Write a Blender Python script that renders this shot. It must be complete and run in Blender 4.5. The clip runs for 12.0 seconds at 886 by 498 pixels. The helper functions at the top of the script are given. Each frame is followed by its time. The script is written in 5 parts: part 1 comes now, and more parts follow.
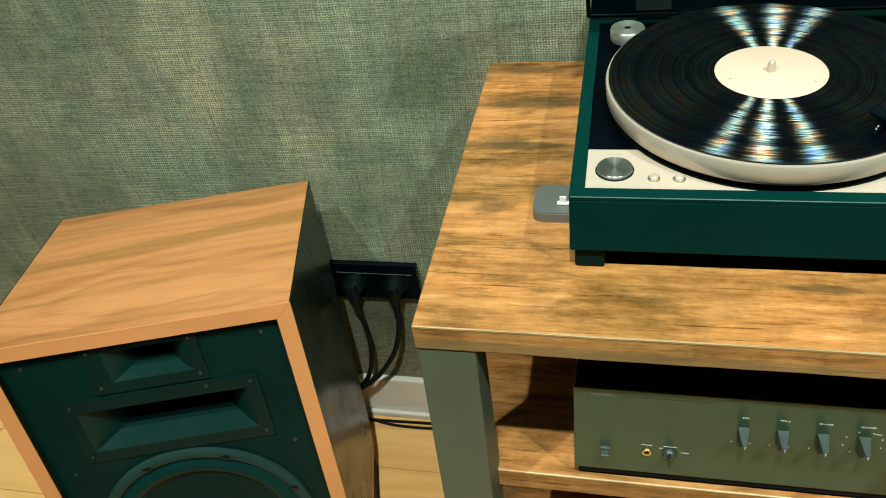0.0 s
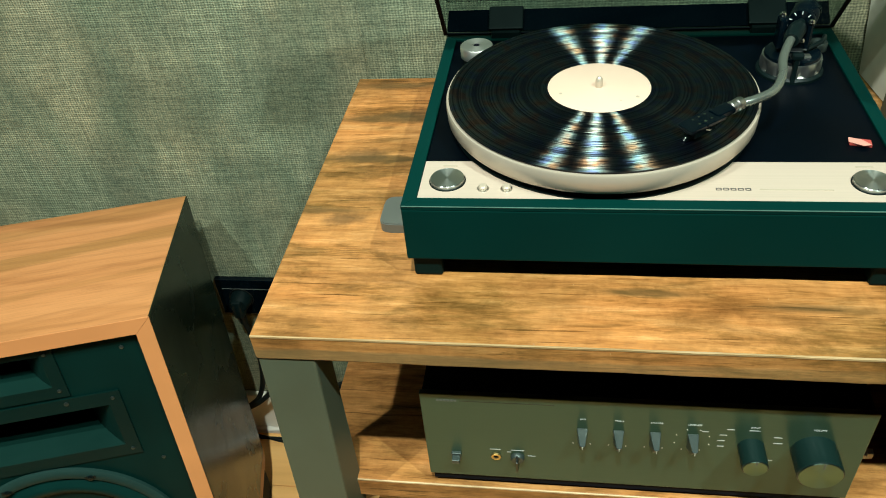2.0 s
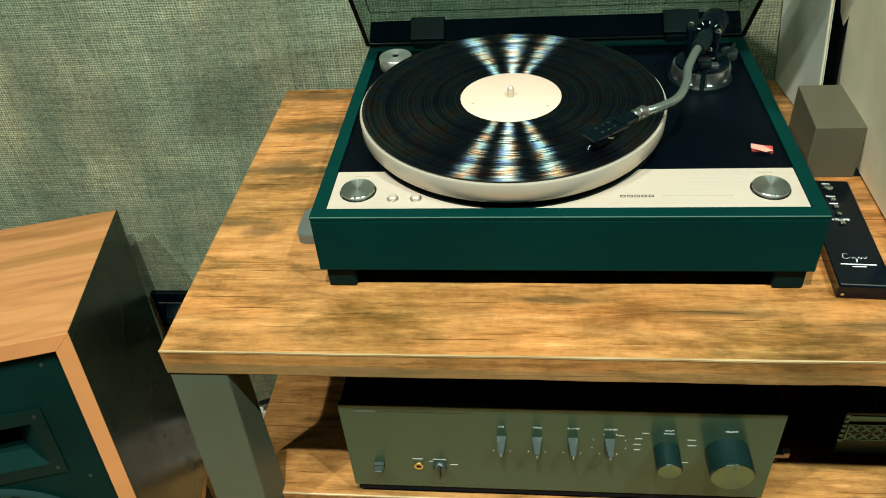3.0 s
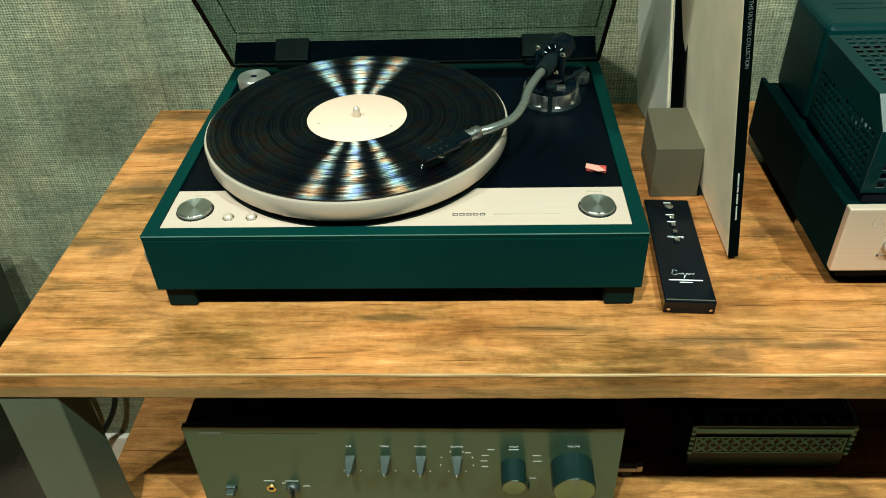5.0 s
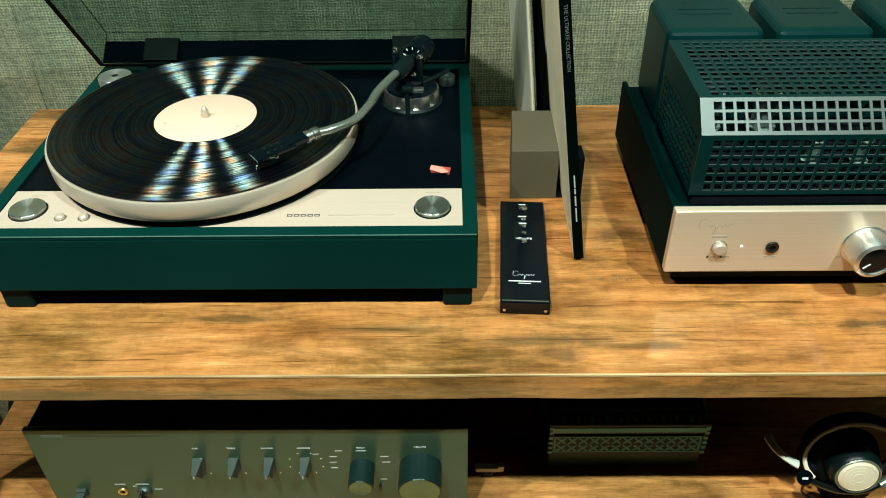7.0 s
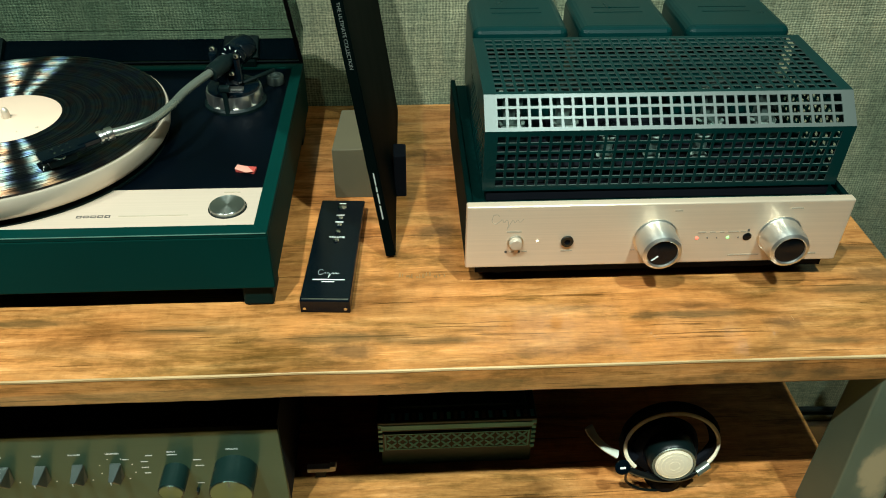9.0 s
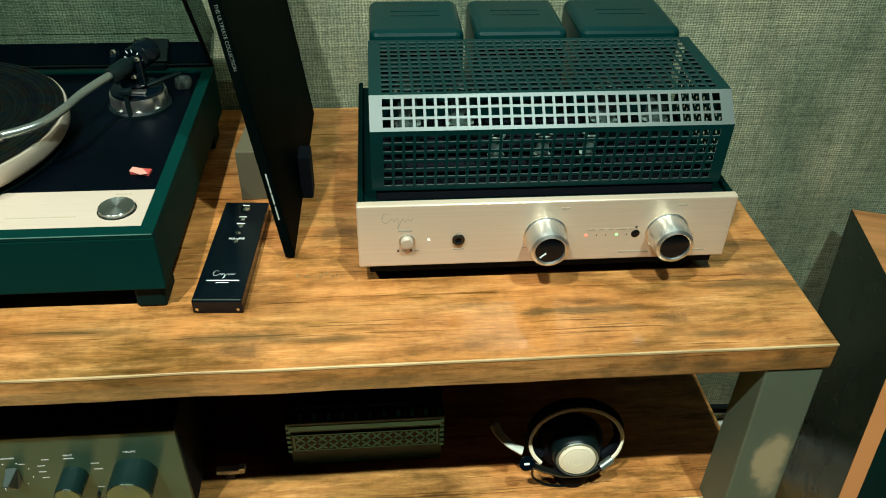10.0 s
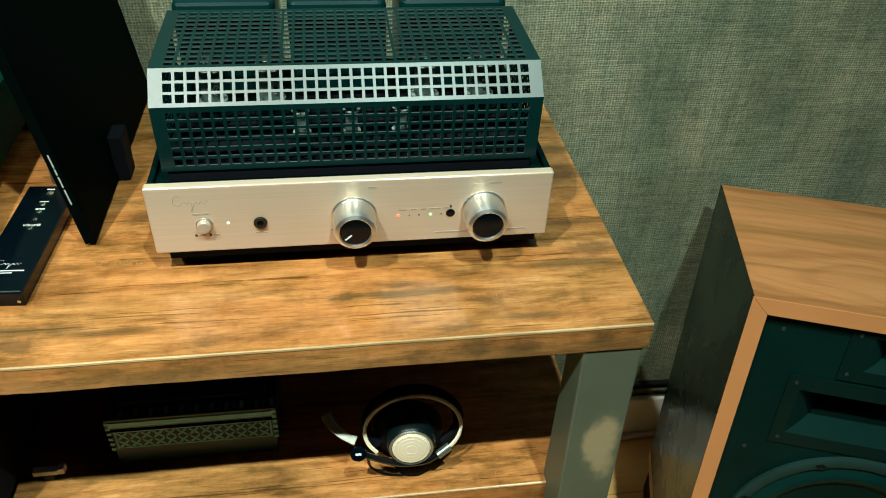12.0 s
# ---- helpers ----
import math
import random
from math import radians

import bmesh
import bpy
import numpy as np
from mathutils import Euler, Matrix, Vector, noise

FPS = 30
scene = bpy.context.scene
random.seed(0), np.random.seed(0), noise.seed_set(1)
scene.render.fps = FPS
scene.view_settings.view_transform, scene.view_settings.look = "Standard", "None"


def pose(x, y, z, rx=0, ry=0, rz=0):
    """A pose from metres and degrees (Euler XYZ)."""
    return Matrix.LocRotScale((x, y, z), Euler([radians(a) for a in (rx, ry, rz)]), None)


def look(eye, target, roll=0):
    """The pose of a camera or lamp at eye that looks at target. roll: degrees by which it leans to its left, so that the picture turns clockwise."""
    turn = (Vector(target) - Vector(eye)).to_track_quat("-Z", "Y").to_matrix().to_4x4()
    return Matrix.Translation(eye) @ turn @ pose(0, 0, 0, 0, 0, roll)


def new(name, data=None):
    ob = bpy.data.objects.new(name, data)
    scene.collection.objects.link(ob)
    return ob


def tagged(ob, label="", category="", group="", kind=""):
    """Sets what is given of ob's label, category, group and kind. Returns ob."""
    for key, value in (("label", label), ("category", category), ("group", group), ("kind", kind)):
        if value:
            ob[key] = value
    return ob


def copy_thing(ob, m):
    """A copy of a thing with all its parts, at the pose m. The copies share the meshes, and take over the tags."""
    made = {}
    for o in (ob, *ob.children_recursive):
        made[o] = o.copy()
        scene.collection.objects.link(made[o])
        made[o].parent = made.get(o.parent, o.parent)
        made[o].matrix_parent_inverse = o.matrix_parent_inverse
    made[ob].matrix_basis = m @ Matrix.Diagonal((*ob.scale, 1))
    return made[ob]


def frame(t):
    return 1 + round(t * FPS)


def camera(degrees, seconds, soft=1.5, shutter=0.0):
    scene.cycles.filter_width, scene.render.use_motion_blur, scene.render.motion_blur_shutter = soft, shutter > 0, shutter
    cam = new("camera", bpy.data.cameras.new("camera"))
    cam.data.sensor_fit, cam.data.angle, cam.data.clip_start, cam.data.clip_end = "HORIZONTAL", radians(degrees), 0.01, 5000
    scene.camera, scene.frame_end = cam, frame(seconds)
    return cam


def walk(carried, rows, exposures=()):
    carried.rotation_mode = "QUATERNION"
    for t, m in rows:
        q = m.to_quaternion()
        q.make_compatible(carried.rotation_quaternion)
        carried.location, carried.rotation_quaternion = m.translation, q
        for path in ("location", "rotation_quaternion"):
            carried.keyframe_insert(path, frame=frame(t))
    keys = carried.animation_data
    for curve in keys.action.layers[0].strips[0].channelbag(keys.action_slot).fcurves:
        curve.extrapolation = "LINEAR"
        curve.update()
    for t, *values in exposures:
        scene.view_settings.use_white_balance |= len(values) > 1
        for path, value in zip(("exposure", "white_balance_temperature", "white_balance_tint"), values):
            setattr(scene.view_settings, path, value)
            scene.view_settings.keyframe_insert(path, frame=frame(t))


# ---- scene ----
cam = camera(59.2, 12.0, soft=1.0)
PATH = [
    (0, (0.18, -0.466, 1.319), (-0.264, 0.991, 0.023), -9.1),
    (0.5, (0.203, -0.465, 1.317), (-0.206, 1.009, 0.029), -8.3),
    (1, (0.224, -0.463, 1.314), (-0.145, 1.027, 0.033), -7.4),
    (1.5, (0.248, -0.466, 1.312), (-0.085, 1.035, 0.034), -6.6),
    (2, (0.276, -0.469, 1.312), (-0.017, 1.046, 0.039), -5.9),
    (2.5, (0.304, -0.466, 1.31), (0.048, 1.059, 0.043), -5.4),
    (3, (0.33, -0.464, 1.31), (0.114, 1.073, 0.049), -5.0),
    (5, (0.435, -0.464, 1.304), (0.345, 1.117, 0.083), -2.4),
    (5.5, (0.472, -0.462, 1.304), (0.395, 1.121, 0.085), -1.9),
    (6, (0.495, -0.462, 1.301), (0.435, 1.123, 0.084), -1.5),
    (6.5, (0.527, -0.462, 1.302), (0.485, 1.123, 0.082), -1.2),
    (8.5, (0.663, -0.47, 1.297), (0.727, 1.12, 0.086), 0.5),
    (9, (0.705, -0.47, 1.298), (0.798, 1.118, 0.085), 0.7),
    (9.5, (0.746, -0.478, 1.298), (0.868, 1.114, 0.094), 1.0),
    (10, (0.783, -0.486, 1.298), (0.937, 1.109, 0.1), 1.4),
    (10.5, (0.818, -0.489, 1.297), (0.997, 1.104, 0.101), 1.7),
    (11, (0.855, -0.483, 1.293), (1.065, 1.103, 0.093), 2.1),
    (11.5, (0.889, -0.474, 1.285), (1.124, 1.096, 0.069), 2.5),
    (12, (0.922, -0.47, 1.28), (1.187, 1.082, 0.047), 2.9),
]
walk(cam, [(t, look(eye, target, roll)) for t, eye, target, roll in PATH])

# ---- light ----
world = bpy.data.worlds.new("room_dark")
world.use_nodes = True
world.node_tree.nodes["Background"].inputs[0].default_value = (0.25, 0.4, 0.42, 1)
world.node_tree.nodes["Background"].inputs[1].default_value = 0.0
scene.world = world
scene.view_settings.exposure = 0.0

LAMP_Y, LAMP_Z = -0.78, 2.87
for lamp_x, aim_x, watts, tint in ((-0.70, -0.46, 48.0, (0.84, 1.0, 0.92)), (0.22, 0.22, 66.0, (0.89, 1.0, 0.91)), (1.25, 0.96, 57.0, (0.755, 1.0, 0.93))):
    spot = bpy.data.lights.new("ceiling_spot", "SPOT")
    spot.energy, spot.color, spot.spot_size, spot.spot_blend, spot.shadow_soft_size = watts * 3.6, tint, radians(80), 0.85, 0.025
    new("ceiling_spot", spot).matrix_world = look((lamp_x, LAMP_Y, LAMP_Z), (aim_x, 0.30, 0.8))


# ---- materials ----
class Mat:
    """A node material in the making."""

    def __init__(self, name, rough=0.5, metal=0.0, color=(0.5, 0.5, 0.5), spec=0.5, coat=0.0):
        self.m = bpy.data.materials.new(name)
        self.m.use_nodes = True
        self.t = self.m.node_tree
        self.b = self.t.nodes["Principled BSDF"]
        self.set("Base Color", (*color, 1))
        self.set("Roughness", rough)
        self.set("Metallic", metal)
        self.set("Specular IOR Level", spec)
        self.set("Coat Weight", coat)

    def set(self, socket, value):
        self.b.inputs[socket].default_value = value

    def node(self, kind, inputs=None, **props):
        n = self.t.nodes.new(kind)
        for k, v in props.items():
            setattr(n, k, v)
        for k, v in (inputs or {}).items():
            if isinstance(v, bpy.types.NodeSocket):
                self.t.links.new(v, n.inputs[k])
            else:
                n.inputs[k].default_value = v
        return n

    def link(self, out, socket):
        self.t.links.new(out, self.b.inputs[socket])

    def coords(self, scale=(1, 1, 1), turn=(0, 0, 0), shift=None):
        c = self.node("ShaderNodeTexCoord")
        src = c.outputs["Object"]
        if shift is not None:
            src = self.node("ShaderNodeVectorMath", {0: src, 1: shift}, operation="ADD").outputs[0]
        return self.node("ShaderNodeMapping", {"Vector": src, "Scale": scale, "Rotation": turn}).outputs[0]

    def noise(self, vec, scale=5.0, detail=4.0, rough=0.55, dist=0.0):
        return self.node("ShaderNodeTexNoise", {"Vector": vec, "Scale": scale, "Detail": detail, "Roughness": rough, "Distortion": dist}).outputs["Fac"]

    def ramp(self, fac, stops):
        n = self.node("ShaderNodeValToRGB", {"Fac": fac})
        e = n.color_ramp.elements
        while len(e) < len(stops):
            e.new(0.5)
        for i, (p, c) in enumerate(stops):
            e[i].position, e[i].color = p, ((*c, 1) if not isinstance(c, float) else (c, c, c, 1))
        return n.outputs["Color"]

    def mix(self, a, b, fac, mode="MIX"):
        n = self.node("ShaderNodeMix", data_type="RGBA", blend_type=mode)
        for i, v in ((0, fac), (6, a), (7, b)):
            if isinstance(v, bpy.types.NodeSocket):
                self.t.links.new(v, n.inputs[i])
            else:
                n.inputs[i].default_value = v if i == 0 else (*v, 1)
        return n.outputs[2]

    def calc(self, op, a, b=0.0):
        return self.node("ShaderNodeMath", {0: a, 1: b}, operation=op).outputs[0]

    def bump(self, height, strength=0.2, distance=0.001):
        n = self.node("ShaderNodeBump", {"Height": height, "Strength": strength, "Distance": distance})
        self.link(n.outputs[0], "Normal")


def worn(name, color, rough, metal=0.0, spec=0.5, vary=0.25, scale=30.0, bump=0.06, coat=0.0):
    """A plain finish with a faint mottling, smears in the gloss and fine grain."""
    k = Mat(name, rough, metal, color, spec, coat)
    v = k.coords()
    big, fine = k.noise(v, scale * 0.3, 3), k.noise(v, scale * 18, 2)
    lo, hi = [c * (1 - vary) for c in color], [min(1, c * (1 + vary)) for c in color]
    k.link(k.ramp(big, [(0.3, tuple(lo)), (0.7, tuple(hi))]), "Base Color")
    k.link(k.calc("MULTIPLY_ADD", big, 0.16), "Roughness")
    k.t.nodes[-1].inputs[2].default_value = max(0.02, rough - 0.08)
    if bump:
        k.bump(fine, bump, 0.0004)
    return k.m


def deck_wood(name, dull=0.0, spec=0.5):
    """Rustic boards: fine fibre along x, dark stained streaks that break off, pale scuffs across."""
    k = Mat(name, 0.34, spec=spec)
    sway = k.noise(k.coords((1.2, 3, 3)), 2.0, 2)
    off = k.node("ShaderNodeCombineXYZ", {"Y": k.calc("MULTIPLY", sway, 0.55)}).outputs[0]

    def run(sx, sy):
        return k.node("ShaderNodeVectorMath", {0: k.coords((sx, sy, sy)), 1: off}, operation="ADD").outputs[0]

    grain = k.noise(run(4.0, 36), 2.2, 9, 0.72, 0.1)
    fibre = k.noise(run(22, 300), 2.0, 5, 0.7)
    lines = k.noise(run(4.0, 150), 1.6, 4, 0.62)
    streak = k.noise(run(4.6, 17), 1.5, 9, 0.70, 0.3)
    lens = k.noise(run(7.5, 46), 1.5, 6, 0.62, 0.35)
    patch = k.noise(k.coords((3.4, 10.5, 10.5)), 2.1, 7, 0.66, 0.5)
    mottle = k.noise(k.coords((34, 26, 26)), 1.5, 6, 0.68, 0.5)
    cross = k.noise(k.coords((95, 16, 16)), 1.8, 5, 0.7)
    c = k.ramp(grain, [(0.30, (0.216, 0.088, 0.025)), (0.43, (0.342, 0.144, 0.042)), (0.56, (0.440, 0.196, 0.062)), (0.72, (0.588, 0.292, 0.112))])
    c = k.mix(c, k.ramp(fibre, [(0.32, (0.62, 0.58, 0.52)), (0.5, (1.0, 1.0, 0.98)), (0.68, (1.26, 1.25, 1.2))]), 0.55, "MULTIPLY")
    c = k.mix(c, k.ramp(lines, [(0.345, (0.22, 0.20, 0.14)), (0.378, (1.0, 1.0, 1.0))]), 0.72, "MULTIPLY")
    c = k.mix(c, k.ramp(lens, [(0.325, (0.26, 0.27, 0.20)), (0.385, (0.70, 0.70, 0.64)), (0.43, (1.0, 1.0, 1.0))]), 0.55, "MULTIPLY")
    c = k.mix(c, k.ramp(streak, [(0.34, (0.24, 0.28, 0.21)), (0.41, (0.60, 0.63, 0.55)), (0.47, (1.0, 1.0, 1.0))]), 0.72, "MULTIPLY")
    c = k.mix(c, k.ramp(patch, [(0.33, (0.42, 0.41, 0.35)), (0.43, (0.80, 0.80, 0.76)), (0.50, (1.0, 1.0, 1.0)), (0.66, (1.20, 1.17, 1.14))]), 0.8, "MULTIPLY")
    c = k.mix(c, k.ramp(mottle, [(0.34, (0.66, 0.65, 0.60)), (0.5, (1.0, 1.0, 1.0)), (0.66, (1.17, 1.16, 1.12))]), 0.45, "MULTIPLY")
    c = k.mix(c, k.ramp(cross, [(0.36, (0.72, 0.70, 0.66)), (0.5, (1.0, 1.0, 1.0)), (0.66, (1.14, 1.13, 1.1))]), 0.14, "MULTIPLY")
    tone = k.noise(k.coords((1.0, 2.2, 2.2), (0, 0, 0.2)), 3.6, 5, 0.6, 0.4)
    c = k.mix(c, k.ramp(tone, [(0.36, (0.78, 0.80, 0.74)), (0.47, (1.0, 1.0, 1.0)), (0.60, (1.12, 1.0, 0.92))]), 0.9, "MULTIPLY")
    scuff = k.noise(k.coords((430, 40, 60), (0, 0, 0.12)), 1.0, 2)
    c = k.mix(c, (0.85, 0.60, 0.30), k.calc("MULTIPLY", k.calc("GREATER_THAN", scuff, 0.795), 0.35))
    # a few dark spills near the worn end and on the front edge
    ragged = k.noise(k.coords(), 70, 4, 0.6)
    # the last one, at x 0.74, paints in shade between sleeve and amplifier
    for spot, size in (((1.035, 0.0, 0.797), 0.016), ((1.078, 0.0, 0.794), 0.013), ((1.150, 0.0, 0.796), 0.012), ((1.050, 0.045, 0.81), 0.016), ((0.925, 0.060, 0.81), 0.014), ((0.655, 0.024, 0.81), 0.020), ((0.985, 0.004, 0.790), 0.014), ((0.040, 0.30, 0.81), 0.030), ((0.095, 0.395, 0.81), 0.034), ((0.045, 0.175, 0.81), 0.022), ((1.170, 0.110, 0.81), 0.026), ((1.165, 0.250, 0.81), 0.036), ((1.115, 0.330, 0.81), 0.030), ((0.740, 0.200, 0.81), 0.026)):
        far = k.node("ShaderNodeVectorMath", {0: k.coords((0.7, 1.6, 1.0)), 1: (spot[0] * 0.7, spot[1] * 1.6, spot[2])}, operation="DISTANCE").outputs["Value"]
        edge = k.calc("ADD", far, k.calc("MULTIPLY", ragged, size * 1.2))
        c = k.mix(c, (0.055, 0.032, 0.014), k.node("ShaderNodeMapRange", {"Value": edge, "From Min": size * 1.0, "From Max": size * 1.6, "To Min": 0.62, "To Max": 0.0}).outputs[0])
    # long dark bands and smears along the boards
    for spot, size in (((0.06, 0.385), 0.030), ((0.05, 0.292), 0.021), ((0.02, 0.190), 0.017), ((0.05, 0.472), 0.024), ((0.50, 0.056), 0.020), ((0.36, 0.071), 0.015), ((0.644, 0.041), 0.022), ((0.73, 0.034), 0.018), ((0.99, 0.060), 0.018), ((1.14, 0.090), 0.020), ((1.16, 0.155), 0.022), ((1.15, 0.30), 0.028), ((1.09, 0.020), 0.014), ((0.66, 0.44), 0.024)):
        far = k.node("ShaderNodeVectorMath", {0: k.coords((0.26, 2.2, 1.0)), 1: (spot[0] * 0.26, spot[1] * 2.2, 0.81)}, operation="DISTANCE").outputs["Value"]
        edge = k.calc("ADD", far, k.calc("MULTIPLY", k.calc("SUBTRACT", streak, 0.3), size * 1.8))
        c = k.mix(c, (0.070, 0.044, 0.016), k.node("ShaderNodeMapRange", {"Value": edge, "From Min": size * 0.7, "From Max": size * 1.35, "To Min": 0.66, "To Max": 0.0}).outputs[0])
    # grey-green weathering along the foot of the front edge
    at = k.node("ShaderNodeSeparateXYZ", {0: k.coords()}).outputs
    wave = k.calc("ADD", at[2], k.calc("MULTIPLY", k.calc("SUBTRACT", k.noise(k.coords((3.0, 3.0, 40)), 2.0, 5, 0.65), 0.5), 0.022))
    band = k.node("ShaderNodeMapRange", {"Value": wave, "From Min": 0.7915, "From Max": 0.7955, "To Min": 0.62, "To Max": 0.0}).outputs[0]
    band = k.calc("MULTIPLY", band, k.calc("MULTIPLY", k.calc("LESS_THAN", at[1], 0.0012), k.calc("GREATER_THAN", at[2], 0.77)))
    band = k.calc("MULTIPLY", band, k.node("ShaderNodeMapRange", {"Value": k.calc("ADD", at[0], k.calc("MULTIPLY", patch, 0.3)), "From Min": 0.35, "From Max": 0.85, "To Min": 1.0, "To Max": 0.35}).outputs[0])
    c = k.mix(c, (0.125, 0.100, 0.048), band)
    k.link(c, "Base Color")
    k.link(k.ramp(patch, [(0.3, 0.21 + dull), (0.7, 0.10 + dull)]), "Roughness")
    k.bump(k.calc("ADD", grain, fibre), 0.06, 0.0006)
    return k.m


def veneer(name, lo, mid, hi, rough=0.42, spec=0.5):
    """Walnut veneer: long figure across the cabinet, some dark heart bands and knots."""
    k = Mat(name, rough, spec=spec)
    warp = k.noise(k.coords((2.2, 2.2, 2.2)), 1.6, 2)
    along = k.node("ShaderNodeVectorMath", {0: k.coords((0.9, 9.5, 9.5)), 1: k.node("ShaderNodeCombineXYZ", {"Y": k.calc("MULTIPLY", warp, 1.6)}).outputs[0]}, operation="ADD").outputs[0]
    grain = k.noise(along, 1.1, 5, 0.5, 0.4)
    # nested long arches of plain-sawn figure round a heart line
    bent = k.node("ShaderNodeVectorMath", {0: k.coords((0.20, 1.0, 1.0)), 1: (0.008, 0.075, -0.02)}, operation="SUBTRACT").outputs[0]
    away = k.node("ShaderNodeVectorMath", {0: bent}, operation="LENGTH").outputs["Value"]
    away = k.calc("ADD", away, k.calc("MULTIPLY", k.noise(k.coords((3.5, 12, 12)), 1.0, 2, 0.5), 0.070))
    rings = k.calc("ADD", k.calc("MULTIPLY", k.calc("SINE", k.calc("MULTIPLY", away, 330.0)), 0.5), 0.5)
    pores = k.noise(k.coords((7, 260, 260)), 2, 4, 0.7)
    c = k.ramp(grain, [(0.3, lo), (0.48, mid), (0.72, hi)])
    c = k.mix(c, k.ramp(rings, [(0.0, (0.70, 0.66, 0.60)), (0.35, (0.98, 0.97, 0.95)), (1.0, (1.05, 1.04, 1.02))]), 0.34, "MULTIPLY")
    c = k.mix(c, k.ramp(pores, [(0.36, (0.70, 0.66, 0.60)), (0.5, (1.0, 1.0, 1.0)), (0.66, (1.10, 1.08, 1.05))]), 0.5, "MULTIPLY")
    heart = k.noise(along, 0.55, 4, 0.6, 0.25)
    c = k.mix(c, k.ramp(heart, [(0.40, (0.56, 0.54, 0.46)), (0.49, (1.0, 1.0, 1.0))]), 0.85, "MULTIPLY")
    # one broad olive heart band and a fainter one behind it
    at = k.node("ShaderNodeSeparateXYZ", {0: k.coords()}).outputs
    run = k.calc("ADD", k.calc("ADD", at[1], k.calc("MULTIPLY", at[0], -0.10)), k.calc("MULTIPLY", k.noise(k.coords((5, 20, 20)), 1.0, 3, 0.5), 0.050))
    for mid_y, half, depth in ((0.232, 0.017, 0.70), (0.325, 0.022, 0.45), (0.125, 0.006, 0.30)):
        off = k.calc("ABSOLUTE", k.calc("SUBTRACT", run, mid_y))
        c = k.mix(c, k.mix(c, (0.60, 0.66, 0.52), 1.0, "MULTIPLY"), k.node("ShaderNodeMapRange", {"Value": off, "From Min": half * 0.6, "From Max": half * 1.3, "To Min": depth, "To Max": 0.0}).outputs[0])
    k.link(c, "Base Color")
    k.link(k.ramp(grain, [(0.3, rough + 0.08), (0.7, rough - 0.06)]), "Roughness")
    k.bump(pores, 0.08, 0.0004)
    return k.m


def weave():
    """Grasscloth: warp and weft threads, slubs, and blotches of dye."""
    k = Mat("woven_grasscloth", 0.86, spec=0.2)
    wob = k.noise(k.coords((1, 1, 1)), 6, 2)
    add = k.node("ShaderNodeCombineXYZ", {"X": k.calc("MULTIPLY", wob, 0.006), "Z": k.calc("MULTIPLY", wob, 0.006)}).outputs[0]
    v = k.node("ShaderNodeVectorMath", {0: k.coords(), 1: add}, operation="ADD").outputs[0]
    warp = k.node("ShaderNodeTexWave", {"Vector": v, "Scale": 78.0, "Distortion": 5.0, "Detail": 3.0, "Detail Scale": 1.2}, bands_direction="X").outputs["Fac"]
    weft = k.node("ShaderNodeTexWave", {"Vector": v, "Scale": 90.0, "Distortion": 3.6, "Detail": 3.0, "Detail Scale": 0.9}, bands_direction="Z").outputs["Fac"]
    slub_v, slub_h = k.noise(k.coords((210, 210, 22)), 1.0, 3, 0.65), k.noise(k.coords((16, 160, 330)), 1.0, 4, 0.7)
    fleck = k.noise(k.coords((330, 330, 420)), 1.0, 2, 0.6)
    patch = k.noise(k.coords((2.6, 2.6, 2.0), shift=(0.47, 0.0, 0.31)), 2.4, 5, 0.6, 0.6)
    panel = k.noise(k.coords((15, 15, 2.4)), 1.0, 4, 0.65)
    loose = k.ramp(k.noise(k.coords((5.0, 5.0, 4.0)), 1.3, 4, 0.6), [(0.40, (0.12, 0.12, 0.12)), (0.60, (1.0, 1.0, 1.0))])
    up = k.calc("MULTIPLY", k.calc("MULTIPLY", warp, slub_v), k.calc("ADD", loose, 0.25))
    thread = k.calc("ADD", k.calc("MULTIPLY", up, 0.50), k.calc("MULTIPLY", k.calc("MULTIPLY", weft, k.calc("ADD", slub_h, 0.10)), k.calc("ADD", k.calc("MULTIPLY", loose, 0.35), 0.18)))
    thread = k.calc("ADD", thread, k.calc("MULTIPLY", k.calc("SUBTRACT", fleck, 0.44), 0.72))
    c = k.ramp(thread, [(0.02, (0.092, 0.108, 0.076)), (0.34, (0.214, 0.226, 0.154)), (0.80, (0.400, 0.402, 0.280))])
    c = k.mix(c, k.ramp(slub_v, [(0.34, (0.74, 0.75, 0.73)), (0.5, (1.0, 1.0, 1.0)), (0.68, (1.12, 1.11, 1.08))]), 0.5, "MULTIPLY")
    c = k.mix(c, k.ramp(slub_h, [(0.34, (0.66, 0.68, 0.66)), (0.5, (1.0, 1.0, 1.0)), (0.68, (1.16, 1.14, 1.1))]), 0.75, "MULTIPLY")
    c = k.mix(c, k.ramp(patch, [(0.36, (0.74, 0.85, 0.80)), (0.48, (0.95, 0.99, 0.95)), (0.62, (1.17, 1.07, 0.99))]), 0.65, "MULTIPLY")
    c = k.mix(c, k.ramp(panel, [(0.36, (0.76, 0.84, 0.82)), (0.6, (1.08, 1.04, 1.0))]), 0.75, "MULTIPLY")
    k.link(c, "Base Color")
    k.bump(thread, 0.55, 0.0012)
    return k.m


